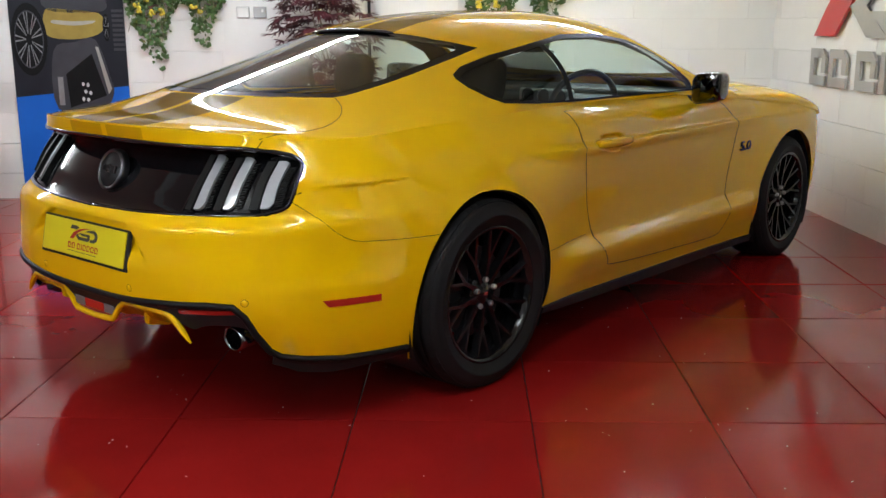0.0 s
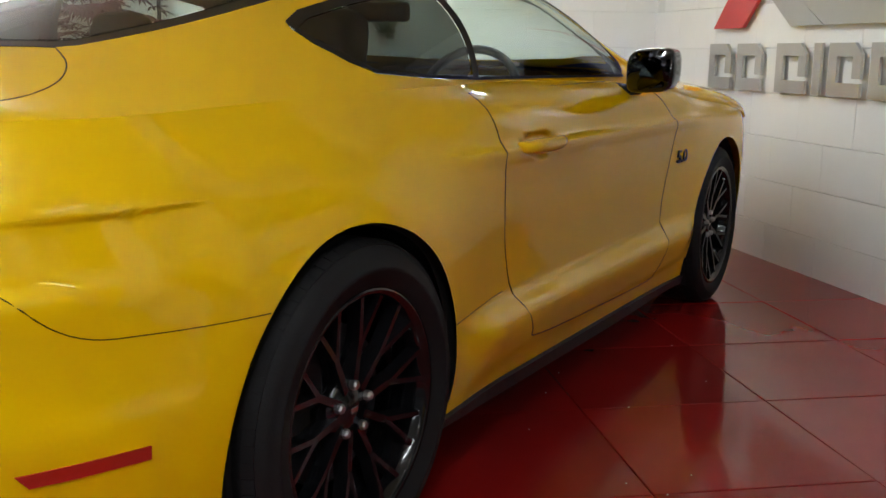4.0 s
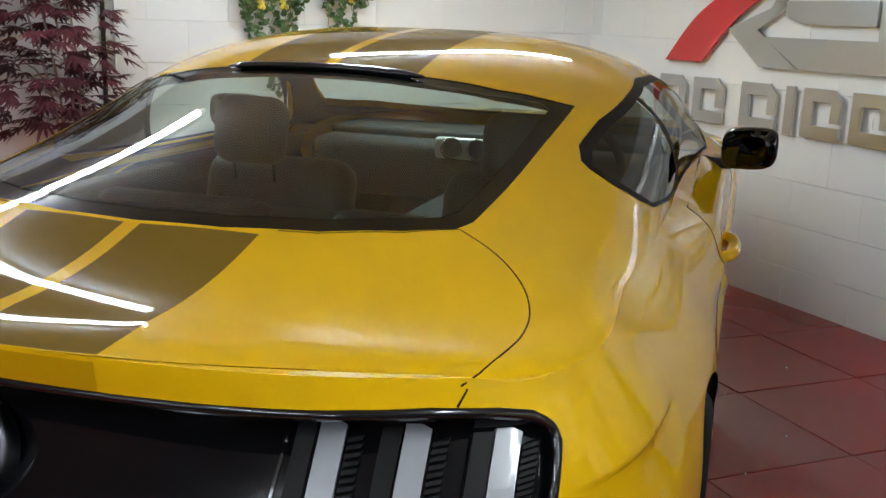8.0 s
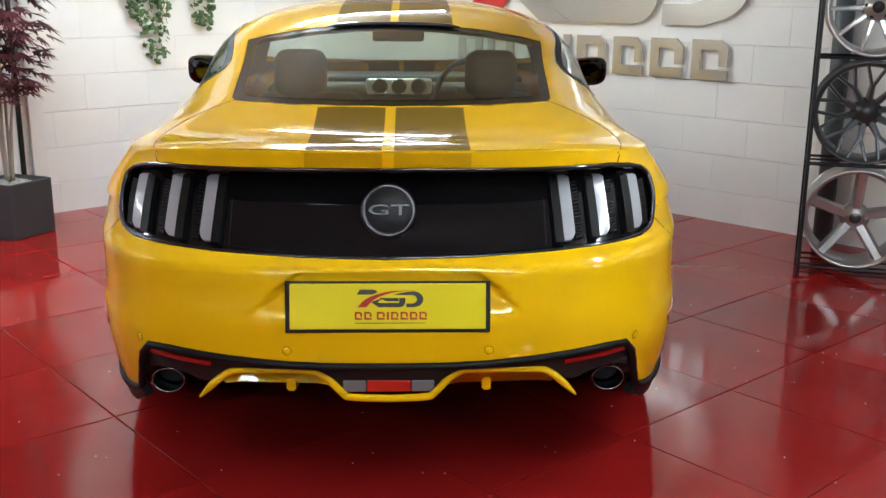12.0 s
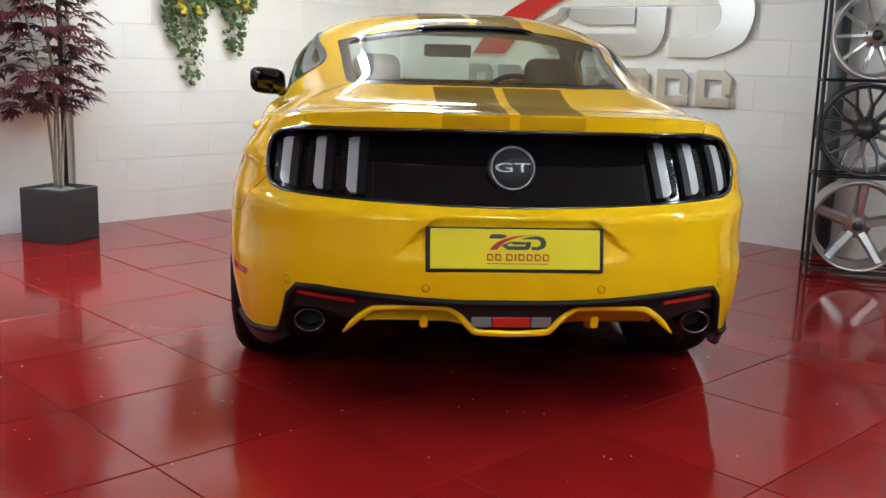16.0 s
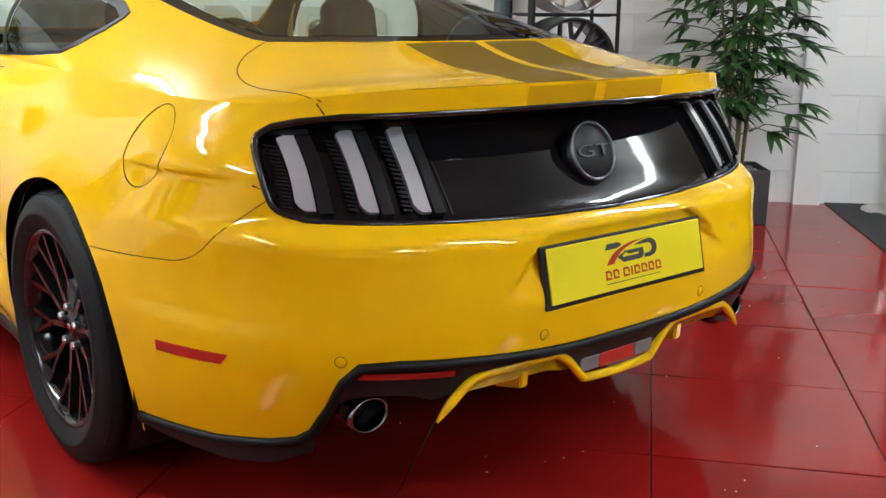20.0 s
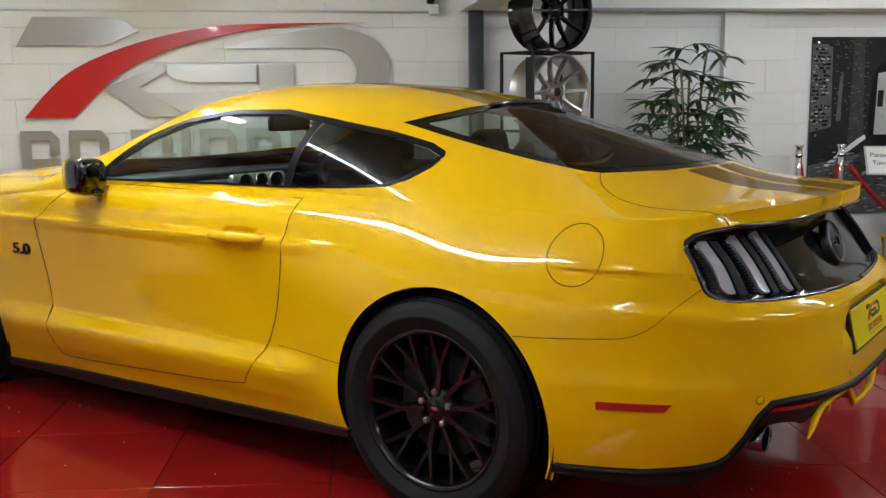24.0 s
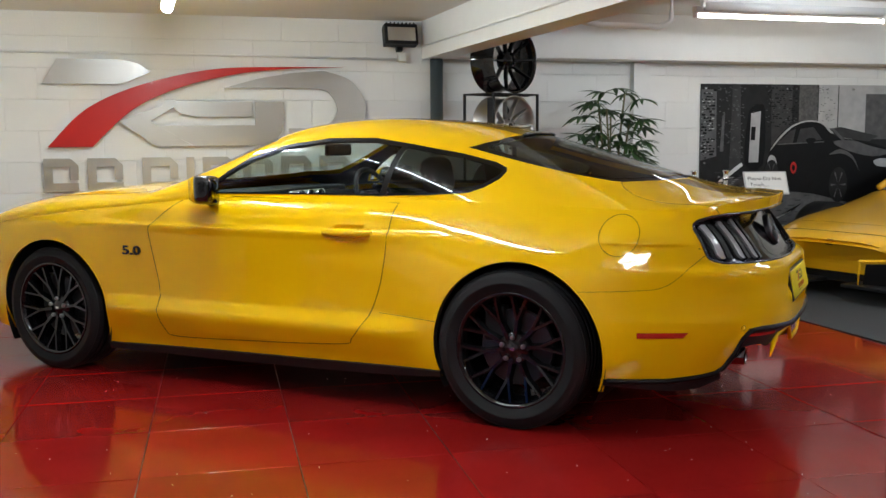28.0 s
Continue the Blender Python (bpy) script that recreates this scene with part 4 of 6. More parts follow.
def flat_shape(name, pts, thick, material, parent, m=None, label=""):
    """A plate cut to an outline in x, y, with a thickness towards +z."""
    bm = bmesh.new()
    lo = [bm.verts.new((x, y, 0)) for x, y in pts]
    f = bm.faces.new(lo)
    f.normal_update()
    if f.normal.z < 0:
        bmesh.ops.reverse_faces(bm, faces=[f])
    r = bmesh.ops.extrude_face_region(bm, geom=[f])
    bmesh.ops.translate(bm, verts=[g for g in r["geom"] if isinstance(g, bmesh.types.BMVert)], vec=(0, 0, thick))
    bmesh.ops.recalc_face_normals(bm, faces=bm.faces)
    bmesh.ops.triangulate(bm, faces=[q for q in bm.faces if len(q.verts) > 4])
    if m is not None:
        bmesh.ops.transform(bm, matrix=m, verts=bm.verts)
    return part(name, bm, material, parent, label)


def curve_band(outer, inner):
    """Outline between two smoothed lines."""
    return rounded(outer, False, 6) + rounded(inner, False, 6)[::-1]


def emblem(parent, s, m, thick, dark, red, tag):
    """The dealer's emblem as plain bent shapes: s is the width of one unit. Origin at its lower left."""
    sc = m @ Matrix.Diagonal((s, s, 1, 1))
    flat_shape(tag, [(0, .46), (.11, .64), (.56, .64), (.68, .61), (.76, .55), (.55, .46)], thick, dark, parent, sc)
    flat_shape(tag, curve_band([(.02, 0), (.30, .28), (.70, .46), (1.20, .575), (1.70, .600), (2.22, .605)], [(.33, 0), (.62, .27), (.95, .43), (1.35, .535), (1.75, .585), (2.22, .605)]), thick * 1.3, red, parent, sc)
    flat_shape(tag, [(.52, .19), (.83, .30), (.86, .345), (.93, .345), (.93, .30), (.745, .19), (1.05, 0), (.78, 0)], thick, dark, parent, sc)
    flat_shape(tag, [(1.06, 0), (.80, .155), (1.52, .155), (1.52, .335), (1.745, .335), (1.745, .19), (1.73, .12), (1.69, .055), (1.63, .015), (1.54, 0)], thick, dark, parent, sc)
    flat_shape(tag, [(.88, .335), (1.50, .335), (1.50, .22), (1.08, .22), (.96, .25)], thick, dark, parent, sc)
    flat_shape(tag, [(1.30, .44), (1.55, .51), (1.80, .555)] + rounded([(2.06, .575), (2.26, .51), (2.375, .37), (2.38, .22), (2.29, .08), (2.08, 0)], False, 5) + [(1.78, 0), (1.78, .13)] + rounded([(1.99, .13), (2.10, .17), (2.155, .24), (2.155, .32), (2.09, .41), (1.99, .44)], False, 5), thick, dark, parent, sc)


def word_shapes(parent, h, m, thick, mat, tag, widths, gap, stroke):
    """Letter-high plain frames and bars in the sign's colour, in place of its name."""
    x = 0
    for w in widths:
        if w < 0:
            x += -w
            continue
        if w <= stroke * 1.2:
            flat_shape(tag, [(x, 0), (x + w, 0), (x + w, h), (x, h)], thick, mat, parent, m)
        else:
            s = stroke
            c = h * .22
            flat_shape(tag, [(x, 0), (x + w, 0), (x + w, s), (x + s, s), (x + s, h - s), (x + w - s, h - s), (x + w - s, h * .34), (x + w, h * .34), (x + w, h - c), (x + w - c, h), (x, h)], thick, mat, parent, m)
        x += w + gap


emblem(pl, .0715, pose(-.080, .000, .006), .0008, M_GREYTXT, M_REDTXT, "emblem_shape")
word_shapes(pl, .020, pose(-.085, -.032, .006), .0008, M_REDTXT, "emblem_bar", (.0185, .0185, -.008, .020, .005, .0185, .0185, .0185, .0185), .0058, .0042)
boxpart("small_print_bar", (.005, -.041, .0062), (.18, .0018, .0006), M_GREYTXT, pl)

# tail lamps: from the middle outwards a dark fin, a pale bar and fine dark ribs
def lean(x, z):
    return on_rear(x - .06 * (z - .84), z)


for s in (1, -1):
    for x0, x1, z0, z1 in ((.668, .698, .760, .894), (.564, .595, .754, .901), (.463, .495, .748, .904)):
        lamp = skin_patch("lamp_bar", list(np.linspace(x0, x1, 6)), list(np.linspace(0, 1, 10)), tail, M_LAMP, coupe, .004, .02, (s,), "pale vertical lamp bar",
                          conv=lambda x, v: lean(x, z0 + .016 * max(0, (x - x0) / (x1 - x0) - .5) ** 2 * (1 - v) / .25 + (z1 - z0) * v - .014 * max(0, (x - x0) / (x1 - x0) - .6) * v))[0]
        skin_patch("lamp_fin", list(np.linspace(x0 - .026, x0 - .003, 4)), list(np.linspace(z0 - .006, z1 - .004, 7)), tail, M_TRIM, lamp, .010, .022, (s,), "dark glossy lamp fin", conv=lean)
        skin_patch("lamp_cap", list(np.linspace(x0 - .026, x1 + .002, 4)), [z1 + .002, z1 + .011], tail, M_SMOKE, lamp, .003, .012, (s,), conv=lean)
        zs = np.linspace(z0 + .004, z1 - .022, 17)
        bm = bmesh.new()
        for za, zb in zip(zs, zs + .0042):
            q = np.array([lean(x, z) for x, z in ((x1 + .004, za), (x1 + .022, za + .003), (x1 + .022, zb + .003), (x1 + .004, zb))])
            p = tail(q[:, 0], q[:, 1])
            f = [bm.verts.new((s * a[0], a[1] - .002, a[2])) for a in p]
            g = [bm.verts.new((s * a[0], a[1] + .008, a[2])) for a in p]
            bm.faces.new(f)
            for k in range(4):
                bm.faces.new((f[k], f[(k + 1) % 4], g[(k + 1) % 4], g[k]))
        bmesh.ops.recalc_face_normals(bm, faces=bm.faces)
        part("lamp_ribs", bm, M_TRIM, lamp, "fine dark ribs")
    skin_patch("panel_ridge", list(np.linspace(.085, .41, 10)), [.9025, .905], tail, M_BLACK, coupe, -.004, .01, (s,), conv=on_rear)
    skin_patch("panel_joint", [.418, .422], list(np.linspace(.742, .925, 5)), tail, M_BLACK, coupe, -.006, .01, (s,), conv=on_rear)
# the stripes run on over the lip; how light brightens them there is coloured in as paler gold
skin_patch("stripe", list(np.linspace(.015, .217, 8)), list(np.linspace(.945, .984, 5)), belt, M_STRIPE_LIT, coupe, .0012, conv=on_rear, label="stripe with its brighter tone coloured in as gold")
# round badge
bg_ = empty("badge")
bg_.parent = coupe
yb = float(tail(-math.pi / 2, .832)[1]) - .010
bg_.matrix_local = pose(0, yb - .006, .826, 90 - 20, 0, 0) @ Matrix.Rotation(math.radians(-90), 4, "Y")
bm = bmesh.new()
lathe(bm, [(.001, .010), (.060, .010), (.062, .008)], 48)
part("badge_face", bm, M_SATIN, bg_, smooth=True)
bm = bmesh.new()
lathe(bm, [(.060, .008), (.062, .014), (.068, .015), (.072, .010), (.074, .0), (.074, -.014)], 48)
part("badge_ring", bm, M_BADGE, bg_, "dark chrome ring", smooth=True)
text_part("badge_letters", "GT", .056, .003, M_BADGE, coupe, pose(.0, yb - .006, .826, 90 - 20) @ Matrix.Translation((0, 0, .012)) @ Matrix.Diagonal((1.5, .72, 1, 1)), "raised steel letters")

# sensors, side markers, handles, side badges
for s in (1, -1):
    for x, z in ((.263, .484), (.676, .478)):
        c = belt(*[np.array(v) for v in on_rear(x, z)])
        nn = normals_of(belt, np.array([on_rear(x, z)]))[0]
        nn = nn if nn[1] < 0 else -nn
        q = Vector((s * nn[0], nn[1], nn[2])).to_track_quat("X", "Z").to_matrix().to_4x4()
        bm = bmesh.new()
        lathe(bm, [(.001, .0015), (.010, .0015), (.0108, .0002), (.0108, -.002)], 20)
        ob = part("parking_sensor", bm, M_YEL, coupe, smooth=True)
        bm = bmesh.new()
        lathe(bm, [(.0108, .0006), (.0122, .0006)], 20)
        rg = part("sensor_ring", bm, M_GAP, coupe)
        ob.matrix_local = rg.matrix_local = Matrix.Translation((s * c[0], c[1], c[2])) @ q
    skin_patch("side_marker", list(np.linspace(-.738, -.545, 8)), [0, 1], belt, M_DKRED, coupe, .003, .012, (s,), "red side marker",
               conv=lambda y, v: on_side(y + (.0 if v else (.018 if y < -.7 else -.0)), .444 + .022 * v + .03 * (-.64 - y)))
    hx = float(half_width(.81, .83)) + .018
    bm = bmesh.new()
    hp = [(s * (hx + d), y, .829) for y, d in ((.675, -.012), (.69, .004), (.73, .013), (.81, .017), (.88, .013), (.925, .003), (.94, -.012))]
    tube(bm, hp, [.012, .016, .0185, .0190, .0185, .016, .012], 10)
    part("door_handle", bm, M_YEL, coupe, smooth=True)
    fx = float(half_width(2.127, .686))
    text_part("side_badge", "5.0", .068, .004, M_TRIM, coupe, pose(s * (fx + .002), 2.127, .686, 90, 0, 90 * s) @ Matrix.Diagonal((1.5, .95, 1, 1)), "black engine badge", .0014)

# door mirrors
for s in (1, -1):
    mi = empty("door_mirror")
    mi.parent = coupe
    mi.matrix_local = pose(0, -.02, 0)
    def shell(name, ys, mat, k, lab=""):
        bm = bmesh.new()
        rings = []
        for y, f in ys:
            rings.append([bm.verts.new((s * (.952 + k * f * .091 * math.copysign(abs(math.cos(t)) ** .55, math.cos(t))), y + .035 * math.cos(t) * -1, 1.012 + k * f * .071 * math.copysign(abs(math.sin(t)) ** .55, math.sin(t)) + .012 * math.cos(t))) for t in np.linspace(0, 2 * math.pi, 33)[:-1]])
        for A, B in zip(rings, rings[1:]):
            for i in range(32):
                bm.faces.new((A[i], A[(i + 1) % 32], B[(i + 1) % 32], B[i]))
        bm.faces.new(rings[0])
        bm.faces.new(rings[-1])
        bmesh.ops.recalc_face_normals(bm, faces=bm.faces)
        return part(name, bm, mat, mi, lab, smooth=True)
    shell("mirror_cap", [(1.640, .98), (1.66, .92), (1.69, .74), (1.705, .45)], M_YEL, .975)
    shell("mirror_housing", [(1.555, .93), (1.562, .99), (1.58, 1.0), (1.62, 1.0), (1.638, .985)], M_BLACK, .995, "gloss black housing")
    shell("mirror_glass", [(1.5535, .5), (1.554, .86)], M_MIRROR, 1.0, "mirror glass")
    bm = bmesh.new()
    tube(bm, [(s * .79, 1.67, .950), (s * .84, 1.65, .946), (s * .90, 1.62, .950)], [.020, .020, .018], 10)
    part("mirror_arm", bm, M_SATIN, mi, smooth=True)

# lip of the high brake lamp
bm = bmesh.new()
hq = np.array(th_many(np.array([.196 + .25 * x * x for x in np.linspace(-.24, .24, 13)]), xs=np.abs(np.linspace(-.24, .24, 13))))
hm = [(x, q[1], q[2] + .006) for x, q in zip(np.linspace(-.24, .24, 13), upper(hq[:, 0], hq[:, 1]))]
tube(bm, hm, [.003] + [.009] * 11 + [.003], 8)
part("high_brake_lamp", bm, M_BLACK, coupe, "black high-level brake lamp", smooth=True)

# ---- cabin ----
skin_part("door_card", belt, uvB, reg["door"], M_TRIMDARK, coupe, both, inset=.035)
skin_part("side_lining", belt, uvB, reg["quarter"], M_TRIMDARK, coupe, both, inset=.03)
skin_part("roof_lining", upper, uvU, [t for t in regU["shell"] + regU["stripe_roof"] if float(np.mean(uvU[list(t)], axis=0)[0]) < 2.05 and float(np.mean(uvU[list(t)], axis=0)[0]) > -.45], M_TRIMDARK, coupe, weld=True, inset=.028)


def soft_box(name, c, s, mat, parent, bevel, m=None, label=""):
    bm = bmesh.new()
    r = bmesh.ops.create_cube(bm, size=1)
    bmesh.ops.scale(bm, verts=bm.verts, vec=s)
    bmesh.ops.bevel(bm, geom=bm.edges[:], offset=bevel, segments=4, affect="EDGES", profile=.5)
    mm = pose(*c) if m is None else m
    bmesh.ops.transform(bm, matrix=mm, verts=bm.verts)
    return part(name, bm, mat, parent, label, smooth=True)


soft_box("dashboard", (0, 1.83, .83), (1.36, .42, .22), M_TRIMDARK, coupe, .05)
soft_box("dash_top", (0, 1.95, .945), (1.30, .36, .05), M_TRIMDARK, coupe, .02)
soft_box("vent_panel", (0, 1.635, .925), (.34, .04, .085), M_ALU, coupe, .018, label="brushed silver vent panel")
for x in (-.098, 0, .098):
    bm = bmesh.new()
    lathe(bm, [(.040, .0), (.042, .006), (.037, .008), (.034, .002)], 28, Matrix.Translation((x, 1.612, .928)) @ Matrix.Rotation(math.radians(-90), 4, "Z"))
    part("vent_ring", bm, M_CHROME, coupe, smooth=True)
    bm = bmesh.new()
    lathe(bm, [(.001, .004), (.008, .004), (.034, .001)], 24, Matrix.Translation((x, 1.613, .928)) @ Matrix.Rotation(math.radians(-90), 4, "Z"))
    part("vent_core", bm, M_TRIMDARK, coupe)
soft_box("centre_console", (0, 1.25, .60), (.26, 1.1, .34), M_TRIMDARK, coupe, .04)
soft_box("parcel_shelf", (0, -.12, .93), (1.20, .62, .05), M_TRIMDARK, coupe, .02)
for s in both:
    soft_box("side_trim", (s * .610, .14, .870), (.08, .86, .20), M_TRIMDARK, coupe, .02)
soft_box("cabin_floor", (0, .95, .42), (1.40, 2.0, .05), M_TRIMDARK, coupe, .02)
for s in (1, -1):
    st = empty("seat")
    st.parent = coupe
    soft_box("cushion", (0, 0, 0), (.50, .52, .16), M_SEAT, st, .06, pose(s * .37, 1.02, .55, 6))
    soft_box("backrest", (0, 0, 0), (.46, .15, .56), M_SEAT, st, .065, pose(s * .37, .70, .71, -16))
    soft_box("headrest", (0, 0, 0), (.215, .11, .19), M_SEAT, st, .053, pose(s * .388, .60, 1.072, -10), label="dark headrest")
    for dx in (-.06, .06):
        bm = bmesh.new()
        tube(bm, [(s * .385 + dx, .615, .93), (s * .385 + dx, .605, 1.03)], .006, 8)
        part("headrest_post", bm, M_CHROME, st)
    rs = empty("rear_seat")
    rs.parent = coupe
    soft_box("cushion", (0, 0, 0), (.46, .42, .16), M_SEAT, rs, .06, pose(s * .30, .25, .52, 8))
    soft_box("backrest", (0, 0, 0), (.46, .14, .50), M_SEAT, rs, .05, pose(s * .30, .03, .74, -25))
bm = bmesh.new()
ring = [Matrix.Translation((.37, 1.40, .90)) @ Matrix.Rotation(math.radians(-22), 4, "X") @ Vector((.185 * math.cos(t), 0, .185 * math.sin(t))) for t in np.linspace(0, 2 * math.pi, 41)[:-1]]
tube(bm, ring, .015, 8, True)
part("steering_wheel", bm, M_TRIMDARK, coupe, smooth=True)
soft_box("steering_hub", (0, 0, 0), (.17, .06, .12), M_TRIMDARK, coupe, .025, pose(.37, 1.43, .89, -22))
for t in (200, 340, 270):
    bm = bmesh.new()
    c = Matrix.Translation((.37, 1.40, .90)) @ Matrix.Rotation(math.radians(-22), 4, "X")
    tube(bm, [c @ Vector((.05 * math.cos(math.radians(t)), .015, .05 * math.sin(math.radians(t)))), c @ Vector((.18 * math.cos(math.radians(t)), 0, .18 * math.sin(math.radians(t))))], .012, 8)
    part("steering_spoke", bm, M_ALU, coupe)
soft_box("cabin_mirror", (0, 1.42, 1.195), (.25, .035, .066), M_TRIMDARK, coupe, .015)

# ---- room shell ----
def structure(ob, label, cat):
    return tagged(ob, label, cat, kind="structure")


wall_a = wall("wall_a", ((UMIN + UMAX) / 2, VMAX + .335, CEIL / 2), (UMAX - UMIN + 1.6, .65, CEIL), M_JOINT)
wall_b = wall("wall_b", (UMIN - .335, (VMIN + VMAX) / 2, CEIL / 2), (.65, VMAX - VMIN + .02, CEIL), M_JOINT)
# Unseen walls that close the room; grey so the car reflects less white.
wall("wall_c", (UMAX + .1, (VMIN + VMAX) / 2, 1.15), (.2, VMAX - VMIN, 2.30), M_BACK, "plain grey closing wall, out of view")
wall("wall_d", ((UMIN + UMAX) / 2, VMIN - .1, 1.15), (UMAX - UMIN + .4, .2, 2.30), M_BACK, "plain grey closing wall, out of view")
# the ceiling steps up behind the beam
HIGH = 2.27
for u0, u1, z in ((UMIN - .6, .2, CEIL), (.2, UMAX + .3, HIGH)):
    ceil = wall("ceiling", ((u0 + u1) / 2, (VMIN + VMAX) / 2, z + .1), (u1 - u0, VMAX - VMIN + .6, .2), M_CEIL, "cream painted ceiling")
    tagged(ceil, category="ceiling")
sub = wall("floor", ((UMIN + UMAX) / 2, (VMIN + VMAX) / 2, -.065), (UMAX - UMIN + .4, VMAX - VMIN + .4, .12), M_FJOINT, "red gloss tiled showroom floor")
tagged(sub, category="floor")
EDGE = 2.17
carpet = wall("floor_carpet", ((EDGE + UMAX) / 2, (VMIN + VMAX) / 2, .001), (UMAX - EDGE, VMAX - VMIN, .012), M_CARPET, "dark grey carpet beside the red floor")
tagged(carpet, category="carpet")
# beams, pillar, pipe
wall("beam", (.20, -.9, 2.09), (.20, 8.26, .40), M_PLASTER, "white painted ceiling beam")
wall("beam", (4.7, 3.10, 2.085), (8.8, .28, .38), M_PLASTER, "white painted beam along the wall")
wall("pillar", (2.05, 3.205, .95), (.155, .07, 1.90), M_PLASTER, "white painted flat pillar")
bm = bmesh.new()
tube(bm, [(.205, 3.17, 0), (.205, 3.17, 1.0), (.205, 3.17, 1.89)], .052, 20)
dp = part("drain_pipe", bm, M_PIPE, None, smooth=True)
dp.matrix_world = ROOM
tagged(dp, "dark grey painted vertical pipe against the wall", "pipe")
wall("door_post", (-3.585, .235, CEIL / 2), (.05, .09, CEIL), M_PLASTER, "white painted door post")
wall("door_edge", (-3.588, .135, CEIL / 2), (.03, .022, CEIL), M_SATIN, "black door edge strip")
wall("door_1", (-3.590, -.42, 1.03), (.03, 1.06, 2.06), M_PLASTER, "plain white door")


def conduit(name, pts, r, mat, label, cat="conduit"):
    bm = bmesh.new()
    tube(bm, pts, r, 10)
    ob = part(name, bm, mat, None, smooth=True)
    ob.matrix_world = ROOM
    return tagged(ob, label, cat)


conduit("conduit", [(-3.58, 3.226, 1.900), (-1.5, 3.226, 1.895), (-.05, 3.226, 1.885)], .010, M_PLASTER, "white painted conduit along the wall")
for u in (-2.95, -2.2, -1.4, -.45, -.1):
    sd = boxpart("conduit_clip", (u, 3.232, 1.893), (.022, .018, .030), M_PLASTER, None, .003)
    sd.matrix_world = ROOM
    tagged(sd, "white painted conduit clip", "clip", "clips on the conduit")
conduit("conduit", [(.09, 3.2, 1.99), (.09, 1.6, 1.985), (.09, .2, 1.98)], .008, M_PLASTER, "thin white conduit along the beam")
conduit("conduit", [(.31, .62, 1.90), (.42, .62, 1.885), (.78, .60, 1.885), (.85, .60, 1.92), (.85, .60, 2.19)], .017, M_PLASTER, "white elbow conduit below the ceiling")

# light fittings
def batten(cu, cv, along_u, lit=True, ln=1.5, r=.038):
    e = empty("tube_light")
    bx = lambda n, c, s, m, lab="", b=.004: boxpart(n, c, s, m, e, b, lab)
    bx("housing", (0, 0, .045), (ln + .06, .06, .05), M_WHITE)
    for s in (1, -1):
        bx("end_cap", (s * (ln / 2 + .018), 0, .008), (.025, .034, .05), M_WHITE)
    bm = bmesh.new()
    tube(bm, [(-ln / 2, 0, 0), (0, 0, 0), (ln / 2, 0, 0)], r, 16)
    part("tube", bm, (M_TUBE if cu < .2 else M_TUBE_DIM if r > .03 else M_TUBE_THIN) if lit else M_PIPE_PALE, e, "glowing white tube" if lit else "pale pipe shaped like an unlit tube", smooth=True)
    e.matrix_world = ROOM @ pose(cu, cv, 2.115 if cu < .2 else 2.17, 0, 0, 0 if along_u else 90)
    return tagged(e, "white batten with a glowing fluorescent tube" if lit else "pale ceiling pipe built like a batten with an unlit tube", "ceiling light", "tube lights on the ceiling")


# (2.48, 1.67) stands for a ceiling pipe, made from unlit batten parts.
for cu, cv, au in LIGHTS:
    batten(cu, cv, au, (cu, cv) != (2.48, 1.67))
batten(2.85, 2.22, True, True, 1.7, .012)

# floodlight on the wall
e = empty("floodlight")
boxpart("body", (0, 0, 0), (.27, .10, .165), M_SATIN, e, .01)
boxpart("glass", (0, -.052, -.005), (.225, .006, .110), M_CHROME, e, .002, "reflector behind glass")
for k in range(8):
    boxpart("cooling_rib", (-.11 + k * .0315, .005, .088), (.008, .08, .018), M_SATIN, e)
boxpart("bracket", (0, .06, -.05), (.05, .05, .12), M_SATIN, e, .004)
boxpart("junction_box", (.02, .075, -.155), (.065, .04, .065), M_PLASTER, e, .006, "white junction box")
e.matrix_world = ROOM @ pose(-.10, 3.145, 2.065, -14)
tagged(e, "black floodlight with ribs on a wall bracket", "floodlight")

# ---- wall sign ----
sign = empty("wall_sign")
sign.matrix_world = ROOM @ pose(-2.765, 3.215, 1.21, 90, 0, 0)
emblem(sign, 1.0, pose(0, 0, 0), .016, M_BRUSH, M_SIGNRED, "sign_shape")
word_shapes(sign, .243, pose(-.015, -.325, 0), .016, M_BRUSH, "sign_bar", (.24, .25, -.075, .26, .058, .24, .23, .24, .25), .062, .062)
for x, y in ((.2, .55), (.9, .1), (1.5, .1), (2.2, .3) ):
    boxpart("standoff", (x, y, -.012), (.02, .02, .024), M_STEEL, sign)
tagged(sign, "brushed steel and red dealer sign of raised plain shapes", "wall sign")


# ---- wheel rack ----
RACK = ROOM @ Matrix.Translation((.42, 2.42, 0)) @ Matrix.Rotation(math.atan2(.456, .89), 4, "Z")
rack = empty("wheel_rack")
RWID, RDEP = .50, .30
for x in (0, RWID):
    for y in (0, RDEP):
        bm = bmesh.new()
        box(bm, (x, y, .795), (.016, .016, 1.59))
        part("post", bm, M_SATIN, rack)
for z in (.045, .575, 1.10, 1.585):
    for a, b in (((0, 0), (RWID, 0)), ((0, RDEP), (RWID, RDEP)), ((0, 0), (0, RDEP)), ((RWID, 0), (RWID, RDEP))):
        bm = bmesh.new()
        tube(bm, [(a[0], a[1], z), (b[0], b[1], z)], .007, 6)
        part("rail", bm, M_SATIN, rack)
    for y in (.09, .21):
        bm = bmesh.new()
        tube(bm, [(0, y, z - .006), (RWID, y, z - .006)], .006, 6)
        part("shelf_bar", bm, M_SATIN, rack)
boxpart("side_brace", (-.003, .03, .80), (.012, .05, 1.5), M_SATIN, rack, .002)
rack.matrix_world = RACK
